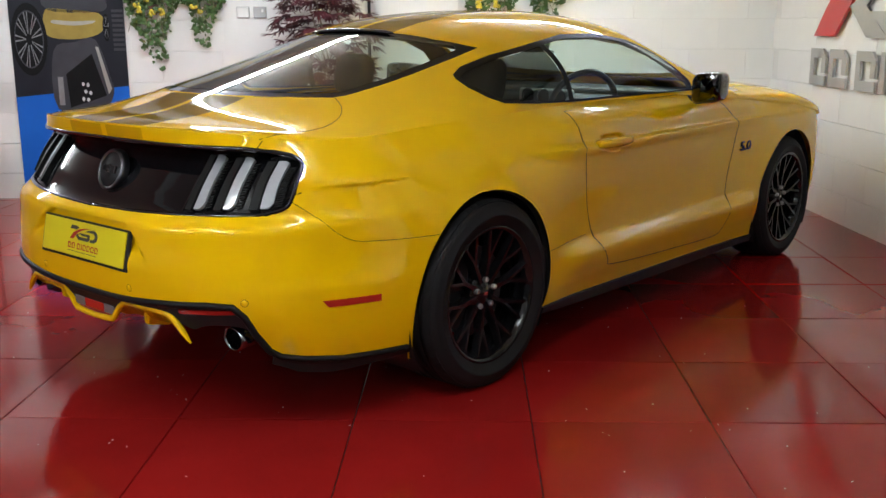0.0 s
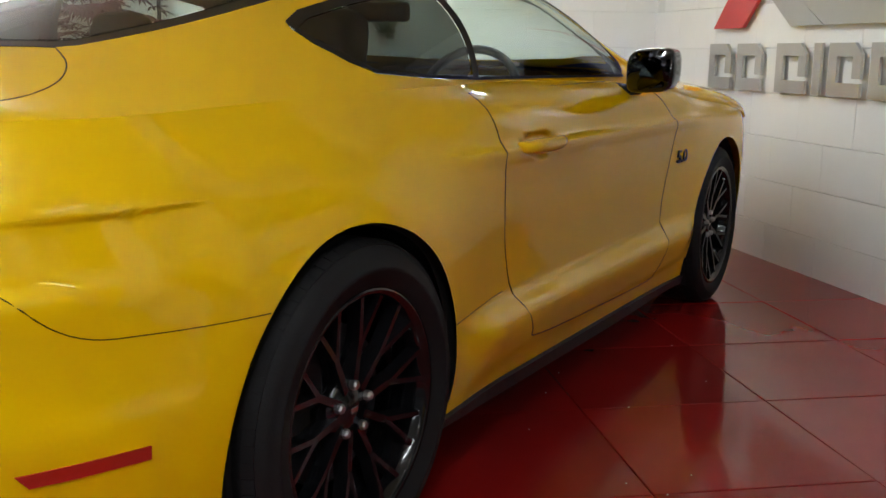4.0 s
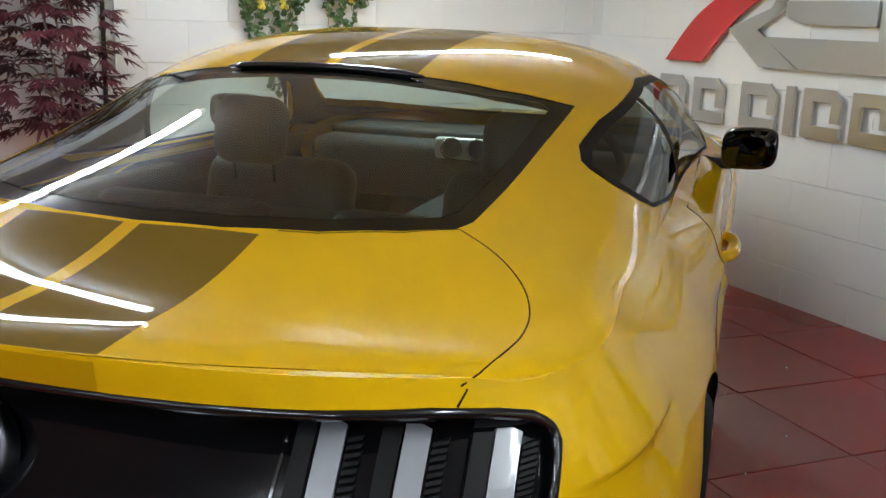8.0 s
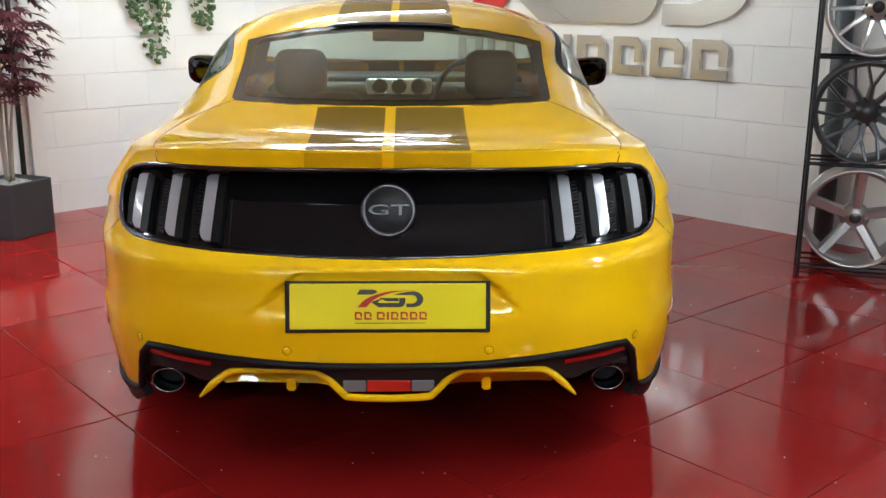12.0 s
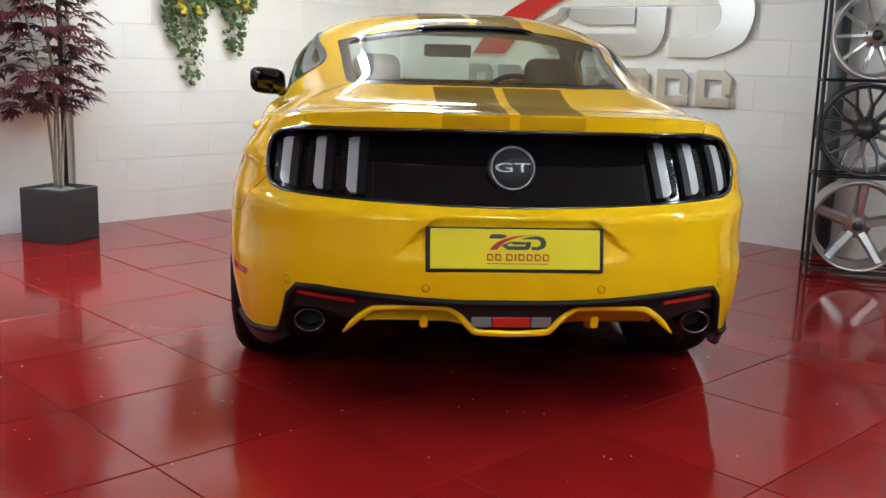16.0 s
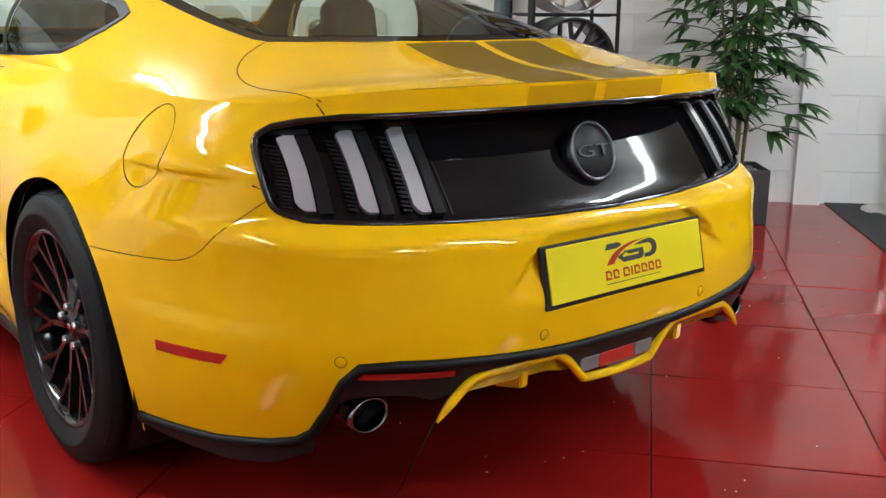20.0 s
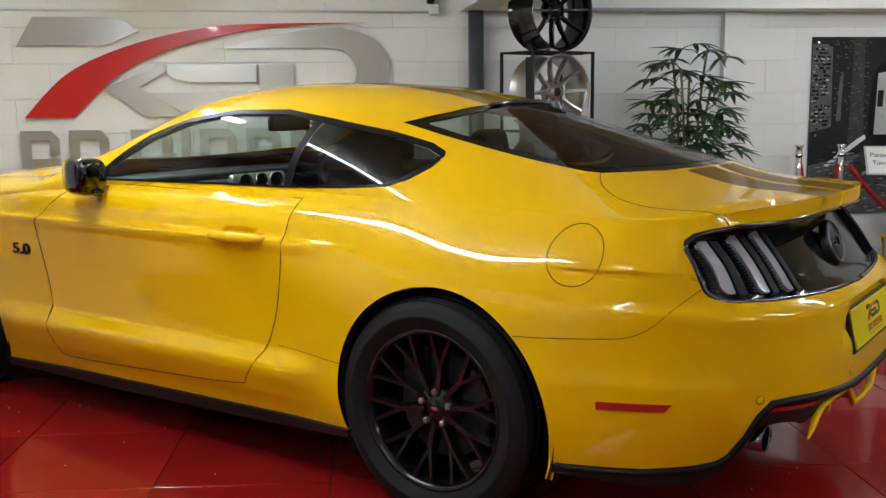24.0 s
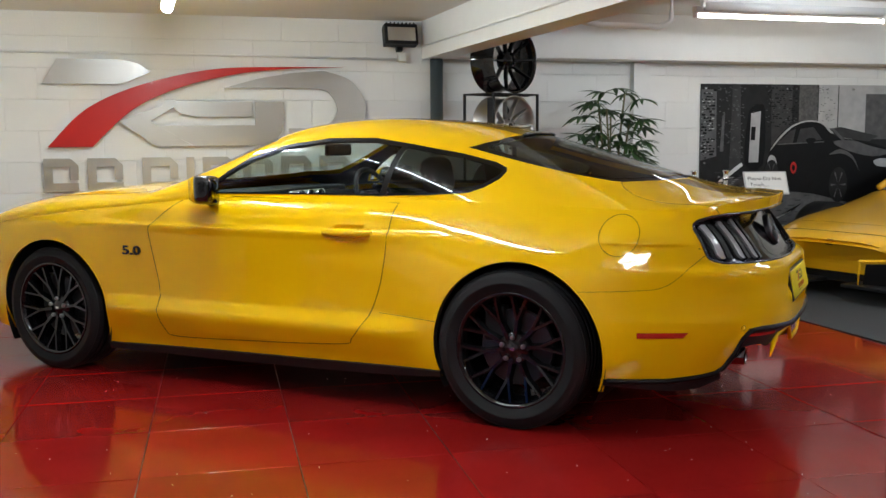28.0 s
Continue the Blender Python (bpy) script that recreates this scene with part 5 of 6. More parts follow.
tagged(rack, "black steel display rack for wheels against the wall", "display rack")


def show_wheel(style, z, mat, label, r=.252, hubmat=None):
    h = empty("display_wheel")
    bm = bmesh.new()
    lathe(bm, [(r - .012, .10), (r, .112), (r, .118), (r - .010, .116), (r - .022, .10), (r - .030, .05), (r - .032, -.07), (r - .01, -.10), (r, -.108), (r, -.115), (r - .004, -.105), (r - .018, -.07), (r - .02, .05), (r - .012, .10)], 56)
    part("rim", bm, mat, h, smooth=True)

    def at(rad, ang, dx):
        return (dx, rad * math.cos(ang), rad * math.sin(ang))
    R = r - .018
    if style == "five":
        for i in range(5):
            t = i * 2 * math.pi / 5 + math.pi / 2
            bm = bmesh.new()
            beam(bm, at(.03, t, .06), at(R, t, .104), .062, .058, .05, .03)
            bmesh.ops.recalc_face_normals(bm, faces=bm.faces)
            part("spoke", bm, mat, h)
    elif style == "ten":
        for i in range(10):
            t = i * 2 * math.pi / 10 + .1
            bm = bmesh.new()
            beam(bm, at(.04, t, .055), at(.14, t, .07), .034, .022, .03, .03)
            beam(bm, at(.135, t, .07), at(R, t, .104), .022, .020, .03, .03)
            bmesh.ops.recalc_face_normals(bm, faces=bm.faces)
            part("spoke", bm, mat, h)
    else:
        for i in range(10):
            t = i * 2 * math.pi / 10 + .25
            bm = bmesh.new()
            beam(bm, at(.04, t, .06), at(.135, t, .075), .040, .030, .03, .03)
            beam(bm, at(.125, t, .075), at(R, t - .19, .104), .020, .017, .03, .03)
            beam(bm, at(.125, t, .075), at(R, t + .19, .104), .020, .017, .03, .03)
            bmesh.ops.recalc_face_normals(bm, faces=bm.faces)
            part("spoke", bm, mat, h)
    bm = bmesh.new()
    lathe(bm, [(.001, .072), (.034, .072), (.038, .066), (.064, .060), (.072, .045), (.072, -.01)], 36)
    part("hub", bm, mat, h, smooth=True)
    bm = bmesh.new()
    lathe(bm, [(.001, .0765), (.024, .0765), (.029, .071)], 24)
    part("centre_cap", bm, hubmat or M_GUN, h, smooth=True)
    for i in range(5):
        t = i * 2 * math.pi / 5 + .5
        bm = bmesh.new()
        lathe(bm, [(.001, .0635), (.008, .0635), (.009, .062)], 12, pose(0, .052 * math.cos(t), .052 * math.sin(t)))
        part("nut_hole", bm, M_SATIN, h)
    h.matrix_world = RACK @ pose(RWID / 2, .125, z + r + .006, -3, 0, -90)
    return tagged(h, label, "car wheel", "wheels on the rack")


show_wheel("five", .045, M_HYPER, "polished dark silver five-spoke alloy wheel on the rack")
show_wheel("mesh", .575, M_GUN, "dark grey mesh-spoke alloy wheel on the rack", .253)
show_wheel("ten", 1.10, M_HYPER, "silver ten-spoke alloy wheel on the rack", .235, M_SATIN)
show_wheel("ten", 1.585, M_RIM, "gloss black ten-spoke alloy wheel on the rack top", .25, M_RIM)


# ---- plants ----
def blade(bm, base, tip, w, droop, up, seg=4):
    """A narrow folded leaf."""
    base, tip = Vector(base), Vector(tip)
    d = tip - base
    s = d.cross(up)
    s = s.normalized() if s.length > 1e-5 else Vector((1, 0, 0))
    prev = None
    for i in range(seg + 1):
        t = i / seg
        c = base + d * t - Vector((0, 0, droop)) * t * t
        ww = w * math.sin(math.pi * min(.98, .12 + .86 * t)) * .5
        f = s.cross(d).normalized() * (-ww * .35)
        cur = (bm.verts.new(c - s * ww), bm.verts.new(c + f), bm.verts.new(c + s * ww))
        if prev:
            bm.faces.new((prev[0], prev[1], cur[1], cur[0]))
            bm.faces.new((prev[1], prev[2], cur[2], cur[1]))
        prev = cur


def planter(name, s, h, mat):
    e = empty(name)
    bm = bmesh.new()
    box(bm, (0, 0, h / 2), (s, s, h), None, .008)
    top = [f for f in bm.faces if f.normal.z > .9 and f.calc_area() > s * s * .5]
    r = bmesh.ops.inset_region(bm, faces=top, thickness=.03)
    bmesh.ops.translate(bm, verts=list({v for f in top for v in f.verts}), vec=(0, 0, -.03))
    part("planter", bm, mat, e, "dark grey square planter")
    bm = bmesh.new()
    rng = random.Random(5)
    for _ in range(160):
        q = (rng.uniform(-s / 2 + .05, s / 2 - .05), rng.uniform(-s / 2 + .05, s / 2 - .05), h - .026 + rng.uniform(0, .008))
        bmesh.ops.create_icosphere(bm, subdivisions=1, radius=rng.uniform(.010, .018), matrix=Matrix.Translation(q) @ Matrix.Diagonal((1, 1.2, .6, 1)))
    tagged(part("pebble_bed", bm, M_PEBBLE, e), kind="stuff")
    return e


rng = random.Random(11)
maple = planter("maple_tree", .32, .325, M_PLANTER)
crowns = []
tops = []
for k in range(4):
    a = k * 1.57 + .4
    p = [(.02 * math.cos(a), .02 * math.sin(a), .32), (.035 * math.cos(a), .035 * math.sin(a), .60), (.07 * math.cos(a + .3), .07 * math.sin(a + .3), .95), (.10 * math.cos(a + .5), .11 * math.sin(a + .5) - .09, 1.45)]
    bm = bmesh.new()
    tube(bm, rounded(p, False, 5), [.011 - .0004 * i for i in range(16)], 7)
    part("trunk", bm, M_BARK, maple, smooth=True)
    tops.append(p)
bm = bmesh.new()
for _ in range(430):
    h = rng.uniform(0, 1)
    z = .80 + 1.05 * h
    rad = (.15 + .20 * math.sin(math.pi * min(1, .25 + h * .75))) * math.sqrt(rng.uniform(.05, 1))
    a = rng.uniform(0, 2 * math.pi)
    c = Vector((rad * math.cos(a) - .05, rad * 1.1 * math.sin(a) - .09 * (z - .35), z + rng.uniform(-.05, .05)))
    if c.x < -.36:
        c.x = -.36 + rng.uniform(0, .1)
    out = Vector((math.cos(a), math.sin(a), rng.uniform(-.6, .35))).normalized()
    side = out.cross(Vector((0, 0, 1))).normalized()
    upv = side.cross(out)
    ln = rng.uniform(.075, .125)
    for j in range(-3, 4):
        d = (out * math.cos(j * .42) + side * math.sin(j * .42)) * ln * (1 - .09 * abs(j))
        blade(bm, c, c + d, .020, rng.uniform(.01, .04), upv, 3)
tagged(part("crown", bm, M_MAPLE, maple, "dark red palmate leaves"), kind="stuff")
for k in range(22):
    p0 = tops[k % 4][3 if k % 3 else 2]
    a = rng.uniform(0, 6.28)
    p1 = (p0[0] + .22 * math.cos(a), p0[1] + .22 * math.sin(a), p0[2] + rng.uniform(-.05, .25))
    bm = bmesh.new()
    tube(bm, [p0, tuple((Vector(p0) + Vector(p1)) / 2 + Vector((0, 0, .03))), p1], [.006, .004, .002], 5)
    part("branch", bm, M_BARK, maple)
maple.matrix_world = ROOM @ pose(-3.22, -.10, 0, 0, 0, 22)
tagged(maple, "dark red leaved maple tree in a dark square planter", "potted tree")

palm = planter("palm_tree", .33, .30, M_PLANTER)
rng = random.Random(4)
stems = []
for k in range(7):
    a = k * .9 + .3
    top = (1.60, 1.42, 1.54, 1.24, 1.48, 1.10, 1.36)[k]
    p = [(.05 * math.cos(a), .05 * math.sin(a), .27), (.08 * math.cos(a), .08 * math.sin(a), .7 * top), (.14 * math.cos(a), .12 * math.sin(a), top)]
    bm = bmesh.new()
    tube(bm, rounded(p, False, 5), .008, 7)
    part("stem", bm, M_CANE, palm, smooth=True)
    stems.append((p, top))
for k in range(112):
    p, top = stems[k % 7]
    lvl = min(1, (k // 7 + rng.uniform(.2, 1.2)) / 16)
    hz = .45 + (top - .45) * lvl
    b = Vector(p[1]) * (1 - lvl) + Vector(p[2]) * lvl
    b.z = hz
    a = k * 2.4 + rng.uniform(-.4, .4)
    ln = rng.uniform(.08, .25) * (1.15 - .5 * max(0, hz - 1.1))
    tip = b + Vector((math.cos(a) * ln, math.sin(a) * ln * .8, rng.uniform(.02, .12)))
    bm = bmesh.new()
    tube(bm, [b, b.lerp(tip, .5) + Vector((0, 0, .03)), tip], .003, 4)
    d = (tip - b)
    d.z = 0
    d.normalize()
    side = d.cross(Vector((0, 0, 1)))
    n = rng.randint(5, 8)
    for i in range(n):
        f = (i - (n - 1) / 2) / ((n - 1) / 2)
        way = (d * math.cos(1.25 * f) + side * math.sin(1.25 * f) + Vector((0, 0, rng.uniform(-.15, .30)))).normalized()
        L = rng.uniform(.15, .22) * (1 - .25 * abs(f))
        blade(bm, tip, tip + way * L, .040, rng.uniform(.03, .10), Vector((0, 0, 1)), 4)
    part("frond", bm, M_PALM, palm)
palm.matrix_world = ROOM @ pose(1.53, 2.69, 0, 0, 0, 4)
tagged(palm, "green potted palm with drooping fronds in a dark planter", "potted palm")


IVY_REACH = ((-.5, .42), (-.40, .66), (-.30, .88), (-.22, 1.0), (-.14, .96), (-.08, .40), (.02, .24), (.13, .28), (.18, .66), (.30, .74), (.36, .50), (.42, .34), (.5, .26))


def ivy(v, z, seed, width, drop):
    shape = lambda t: float(np.interp(t, [q[0] for q in IVY_REACH], [q[1] for q in IVY_REACH]))
    rng = random.Random(seed)
    e = empty("hanging_ivy")
    bm = bmesh.new()
    for k in range(26):
        t0 = rng.uniform(-.5, .5)
        ln = drop * shape(t0) * rng.uniform(.35, .75)
        n = int(ln / .035)
        p = Vector((rng.uniform(.03, .16), t0 * width * .8, rng.uniform(0, .10)))
        pts = [p.copy()]
        for i in range(n):
            p = p + Vector((rng.uniform(-.010, .011) + (.012 if i < 3 else 0), rng.uniform(-.016, .016) + t0 * .02, -.035))
            p.x = min(max(p.x, .012), .22)
            pts.append(p.copy())
        tube(bm, pts, .0022, 4)
    part("vine", bm, M_CANE, e)
    bm = bmesh.new()
    fl = bmesh.new()
    for k in range(860):
        t0 = rng.uniform(-.5, .5)
        reach = drop * shape(t0)
        q = rng.random() ** 1.05
        c = Vector((rng.uniform(.02, .20) * (1 - .5 * q), t0 * width * (1 - .08 * q), .18 - q * (reach + .06)))
        a = rng.uniform(0, 2 * math.pi)
        s = rng.uniform(.018, .036) * (1 - .35 * q)
        nrm = Vector((rng.uniform(.3, 1), rng.uniform(-.7, .7), rng.uniform(-.1, .8))).normalized()
        x = nrm.cross(Vector((0, 0, 1))).normalized()
        y = nrm.cross(x)
        m5 = [(0, -1), (.62, -.75), (1.0, -.05), (.52, .18), (0, 1.15), (-.52, .18), (-1.0, -.05), (-.62, -.75)]
        ca, sa = math.cos(a), math.sin(a)
        cv = bm.verts.new(c + nrm * s * .25)
        vs = [bm.verts.new(c + (x * (px * ca - py * sa) + y * (px * sa + py * ca)) * s) for px, py in m5]
        for i in range(8):
            bm.faces.new((cv, vs[i], vs[(i + 1) % 8]))
        if k % 14 == 0 and q < .55:
            for j in range(6):
                bmesh.ops.create_icosphere(fl, subdivisions=1, radius=rng.uniform(.010, .017), matrix=Matrix.Translation(c + Vector((.04 + rng.uniform(-.012, .012), rng.uniform(-.018, .018), rng.uniform(-.018, .018)))))
    tagged(part("foliage", bm, M_IVY, e, "variegated green ivy leaves"), kind="stuff")
    tagged(part("blossom", fl, M_BLOOM, e, "pale yellow flowers"), kind="stuff")
    boxpart("basket", (.07, 0, .12), (.10, width * .40, .07), M_TRIMDARK, e, .02)
    e.matrix_world = ROOM @ pose(-3.6, v, z)
    return tagged(e, "hanging basket of trailing ivy with yellow flowers on the wall", "hanging plant", "hanging baskets on the wall")


ivy(1.25, 1.58, 3, .84, .78)
ivy(-1.28, 1.50, 8, .76, .66)

# wall sockets
for v in (-.80, -.675):
    e = empty("wall_socket")
    boxpart("back_box", (0, 0, 0), (.04, .095, .085), M_GREYBOX, e, .006)
    boxpart("switch_plate", (.021, 0, 0), (.004, .085, .075), M_WHITE if v < -.7 else M_GREYBOX, e, .002)
    boxpart("rocker", (.024, .02, .012), (.006, .014, .022), M_WHITE, e, .001)
    e.matrix_world = ROOM @ pose(-3.58, v, 1.385)
    tagged(e, "surface-mounted metal wall socket", "socket")

# ---- printed banner on wall b ----
ban = empty("banner")
BW, BH = .84, 1.60
boxpart("print", (0, 0, 0), (BW, BH, .004), M_BANDARK, ban, 0, "dark printed banner")
flat_shape("blue_field", [(-BW / 2, -BH / 2), (BW / 2, -BH / 2), (BW / 2, .04), (-BW / 2, -.04)], .0015, M_BANBLUE, ban, pose(0, 0, .002))
flat_shape("vehicle_shape", rounded([(-.16, .42), (.04, .385), (.22, .42), (.27, .49), (.23, .575), (.0, .60), (-.15, .60)], True, 4), .0012, M_BANGOLD, ban, pose(0, 0, .002))
flat_shape("vehicle_shine_shape", rounded([(-.10, .50), (.06, .485), (.18, .50), (.20, .52), (.04, .515), (-.10, .525)], True, 4), .001, M_BANPALE, ban, pose(0, 0, .0035))
flat_shape("vehicle_roof_shape", rounded([(-.14, .60), (.22, .58), (.30, .64), (.20, .76), (-.14, .77)], True, 4), .0012, M_BANGREY, ban, pose(0, 0, .002))
for cx, cy, rx, ry, n in ((-.285, .385, .132, .265, 9), (.285, .47, .026, .10, 5)):
    ring = [(math.cos(t), math.sin(t)) for t in np.linspace(0, 2 * math.pi, 33)[:-1]]
    flat_shape("tyre_shape", [(cx + rx * c, cy + ry * q) for c, q in ring], .001, M_PHOTO_K, ban, pose(0, 0, .0045))
    flat_shape("wheel_shape", [(cx + rx * .80 * c, cy + ry * .80 * q) for c, q in ring], .001, M_BANGREY, ban, pose(0, 0, .0055))
    flat_shape("wheel_well_shape", [(cx + rx * .75 * c, cy + ry * .75 * q) for c, q in ring], .001, M_PHOTO_K, ban, pose(0, 0, .0065))
    for k in range(n):
        for e in (-.11, .11):
            t = k * 2 * math.pi / n + .3
            pts = [(.16, t + e * .5 - .06), (.76, t + e - .035), (.76, t + e + .035), (.16, t + e * .5 + .06)]
            flat_shape("wheel_spoke_shape", [(cx + rx * r * math.cos(a), cy + ry * r * math.sin(a)) for r, a in pts], .001, M_BANSPOKE, ban, pose(0, 0, .0075))
flat_shape("remote_shape", rounded([(-.115, .30), (.05, .365), (.20, .38), (.29, .10), (.305, -.02), (.22, -.12), (-.11, -.13)], True, 4), .0012, M_BANGREY, ban, pose(0, 0, .0088))
flat_shape("remote_edge_shape", [(.195, .33), (.215, .33), (.295, .02), (.27, -.02)], .001, M_BANPALE, ban, pose(0, 0, .0102))
flat_shape("remote_screen_shape", [(-.035, .13), (.165, .28), (.255, -.03), (-.02, -.12)], .001, M_PHOTO_K, ban, pose(0, 0, .0102))
for x, y in ((.085, .055), (.12, .05), (.10, .00), (.135, -.01), (.08, -.055), (.115, -.06)):
    flat_shape("icon_shape", rounded([(x - .012, y), (x, y + .016), (x + .012, y), (x, y - .016)], True, 3), .001, M_BANLIGHT, ban, pose(0, 0, .0114))
flat_shape("wordmark_bar", [(-.10, -.10), (-.06, -.10), (-.06, .11), (-.10, .11)], .001, M_BANSPOKE, ban, pose(0, 0, .0102))
for k in range(9):
    flat_shape("slat_shape", [(.33, .30 + k * .035), (.42, .30 + k * .035), (.42, .32 + k * .035), (.33, .32 + k * .035)], .001, M_BANGREY, ban, pose(0, 0, .004))
ban.matrix_world = ROOM @ pose(-3.585, -2.10, .81, 90, 0, 90)
tagged(ban, "dark and blue printed banner with a plain car picture", "banner")
# black shelf frame at the banner's side
fr = empty("shelf_unit")
for v in (-2.74, -3.4):
    for u in (-3.52, -3.16):
        bm = bmesh.new()
        tube(bm, [(u, v, 0), (u, v, .8), (u, v, 1.6)], .011, 6)
        part("post", bm, M_SATIN, fr)
for z in (.06, .55, 1.05, 1.55):
    boxpart("shelf", (-3.34, -3.07, z), (.36, .66, .014), M_SATIN, fr)
fr.matrix_world = ROOM
tagged(fr, "black metal open shelf unit beside the banner", "shelf unit")

# ---- photo poster on wall a ----
po = empty("poster")
PW, PH = 2.30, 1.28
boxpart("board", (PW / 2, -PH / 2, .004), (PW, PH, .012), M_PHOTO_D, po, .001, "black and white photo board")
def ps(pts, mat, dz, name="picture_shape"):
    return flat_shape(name, pts, .0008, mat, po, pose(0, 0, .0102 + dz))
ps([(0, -.92), (.55, -.80), (1.2, -.86), (2.3, -.95), (2.3, -PH), (0, -PH)], M_PHOTO_M, 0)
ps([(.0, -.05), (.155, -.05), (.165, -.64), (.0, -.68)], M_PHOTO_M, 0)
ps([(1.02, -.0), (1.22, -.0), (1.22, -.42), (1.02, -.45)], M_PHOTO_S, 0)
ps([(1.23, 0), (1.44, 0), (1.44, -.45), (1.23, -.42)], M_PHOTO_L, 0)
ps([(1.45, 0), (2.3, 0), (2.3, -.5), (1.45, -.5)], M_PHOTO_L, .0001)
ps([(1.75, -.08), (2.1, -.08), (2.1, -.5), (1.75, -.5)], M_PHOTO_M, .001)
ps(rounded([(.46, -.72), (.48, -.30), (.53, -.20), (.60, -.18), (.66, -.24), (.65, -.72)], True, 3), M_PHOTO_K, .001)
ps([(.50, -.70), (.515, -.26), (.615, -.24), (.60, -.70)], M_PHOTO_L, .002)
ps([(.515, -.50), (.56, -.50), (.565, -.38), (.52, -.38)], M_PHOTO_K, .003)
ps([(.20, -.60), (.235, -.60), (.245, -.26), (.22, -.28)], M_PHOTO_M, .001)
ps([(.32, 0), (.40, 0), (.42, -.75), (.30, -.78)], M_PHOTO_D2, .0005)
ps([(.72, 0), (.95, 0), (.94, -.70), (.74, -.70)], M_PHOTO_D2, .0005)
ps([(.12, -.92), (.36, -.74), (.43, -.70), (.44, -.73), (.38, -.77), (.15, -.93)], M_PHOTO_W, .001)
ps([(.42, -.98), (.60, -.89), (.61, -.90), (.43, -1.0)], M_PHOTO_W, .001)
# the car in the picture: plain body, windows, wheels
ps(rounded([(.68, -.92), (.70, -.66), (.78, -.50), (.92, -.38), (1.10, -.33), (1.26, -.345), (1.42, -.47), (1.75, -.52), (2.10, -.62), (2.25, -.80), (2.2, -1.05), (1.7, -1.10), (1.2, -1.0)], True, 4), M_PHOTO_K, .002)
ps(rounded([(.72, -.60), (.80, -.49), (.94, -.375), (1.10, -.325), (1.27, -.34), (1.36, -.42), (1.26, -.352), (1.10, -.338), (.95, -.388), (.815, -.50)], True, 3), M_PHOTO_L, .0035)
ps([(.80, -.53), (.93, -.42), (.99, -.40), (.96, -.53)], M_PHOTO_D2, .004)
ps([(1.00, -.53), (1.04, -.40), (1.18, -.385), (1.28, -.50)], M_PHOTO_D2, .004)
ps([(1.35, -.40), (1.48, -.385), (1.90, -.47), (1.80, -.52), (1.45, -.48)], M_PHOTO_D2, .004)
ps(rounded([(1.40, -.52), (1.62, -.51), (1.80, -.56), (2.05, -.62), (1.85, -.66), (1.55, -.60)], True, 3), M_PHOTO_M, .0038)
ps(rounded([(1.36, -.64), (1.48, -.59), (1.62, -.65), (1.70, -.80), (1.63, -.69), (1.50, -.63)], True, 3), M_PHOTO_M, .0042)
ps([(1.37, -.40), (1.40, -.395), (1.56, -.53), (1.53, -.54)], M_PHOTO_M, .0046)
ps([(.80, -.535), (1.30, -.515), (1.30, -.525), (.80, -.545)], M_PHOTO_M, .0046)
ps(rounded([(1.10, -.50), (1.14, -.485), (1.20, -.49), (1.20, -.525), (1.12, -.53)], True, 3), M_PHOTO_K, .005)
ps(rounded([(1.86, -.70), (1.98, -.68), (2.10, -.72), (2.04, -.76), (1.90, -.75)], True, 3), M_PHOTO_L, .0046)
ps(rounded([(.69, -.72), (.72, -.64), (.78, -.66), (.80, -.76), (.76, -.70), (.72, -.70)], True, 3), M_PHOTO_L, .0046)
# rough stonework and brick courses of the building in the picture, and setts on the ground
prng = random.Random(31)
for nm, mat, x0, x1, y0, y1, w, h, n in (("stone_pattern", M_PHOTO_K, .0, .16, -.66, -.03, .03, .018, 90), ("stone_pattern", M_PHOTO_L, .0, .15, -.64, -.04, .022, .010, 40),
                                        ("brick_pattern", M_PHOTO_M, .17, .46, -.68, -.02, .022, .008, 110), ("brick_pattern", M_PHOTO_K, .66, 1.02, -.40, -.01, .026, .012, 110),
                                        ("brick_pattern", M_PHOTO_M, .66, 1.42, -.34, -.01, .020, .007, 120), ("sett_pattern", M_PHOTO_L, .02, .70, -1.26, -.80, .05, .006, 70), ("sett_pattern", M_PHOTO_D2, .02, 1.3, -1.27, -.78, .07, .010, 80)):
    bm = bmesh.new()
    for _ in range(n):
        x, y, a, b = prng.uniform(x0, x1 - w), prng.uniform(y0, y1 - h), w * prng.uniform(.4, 1), h * prng.uniform(.5, 1.1)
        y = y0 + round((y - y0) / (h * 1.5)) * h * 1.5
        if x < .64 and x + a > .46 and y > -.72:
            continue
        d = .0122 + prng.uniform(0, .0002)
        bm.faces.new([bm.verts.new(q) for q in ((x, y, d), (x + a, y, d), (x + a, y + b, d), (x, y + b, d))])
    tagged(part(nm, bm, mat, po), kind="stuff")
for x, y, r in ((1.47, -.92, .165), (.74, -.80, .12)):
    bm = bmesh.new()
    bmesh.ops.create_circle(bm, cap_ends=True, segments=32, radius=r, matrix=pose(x, y, .0162) @ Matrix.Diagonal((.62, 1, 1, 1)))
    part("picture_wheel", bm, M_PHOTO_D, po)
    for k in range(6):
        t = k * math.pi / 3
        ps([(x + .02 * math.cos(t) * .62, y + .02 * math.sin(t)), (x + r * .8 * .62 * math.cos(t - .08), y + r * .8 * math.sin(t - .08)), (x + r * .8 * .62 * math.cos(t + .08), y + r * .8 * math.sin(t + .08))], M_PHOTO_M, .0068)
bm = bmesh.new()
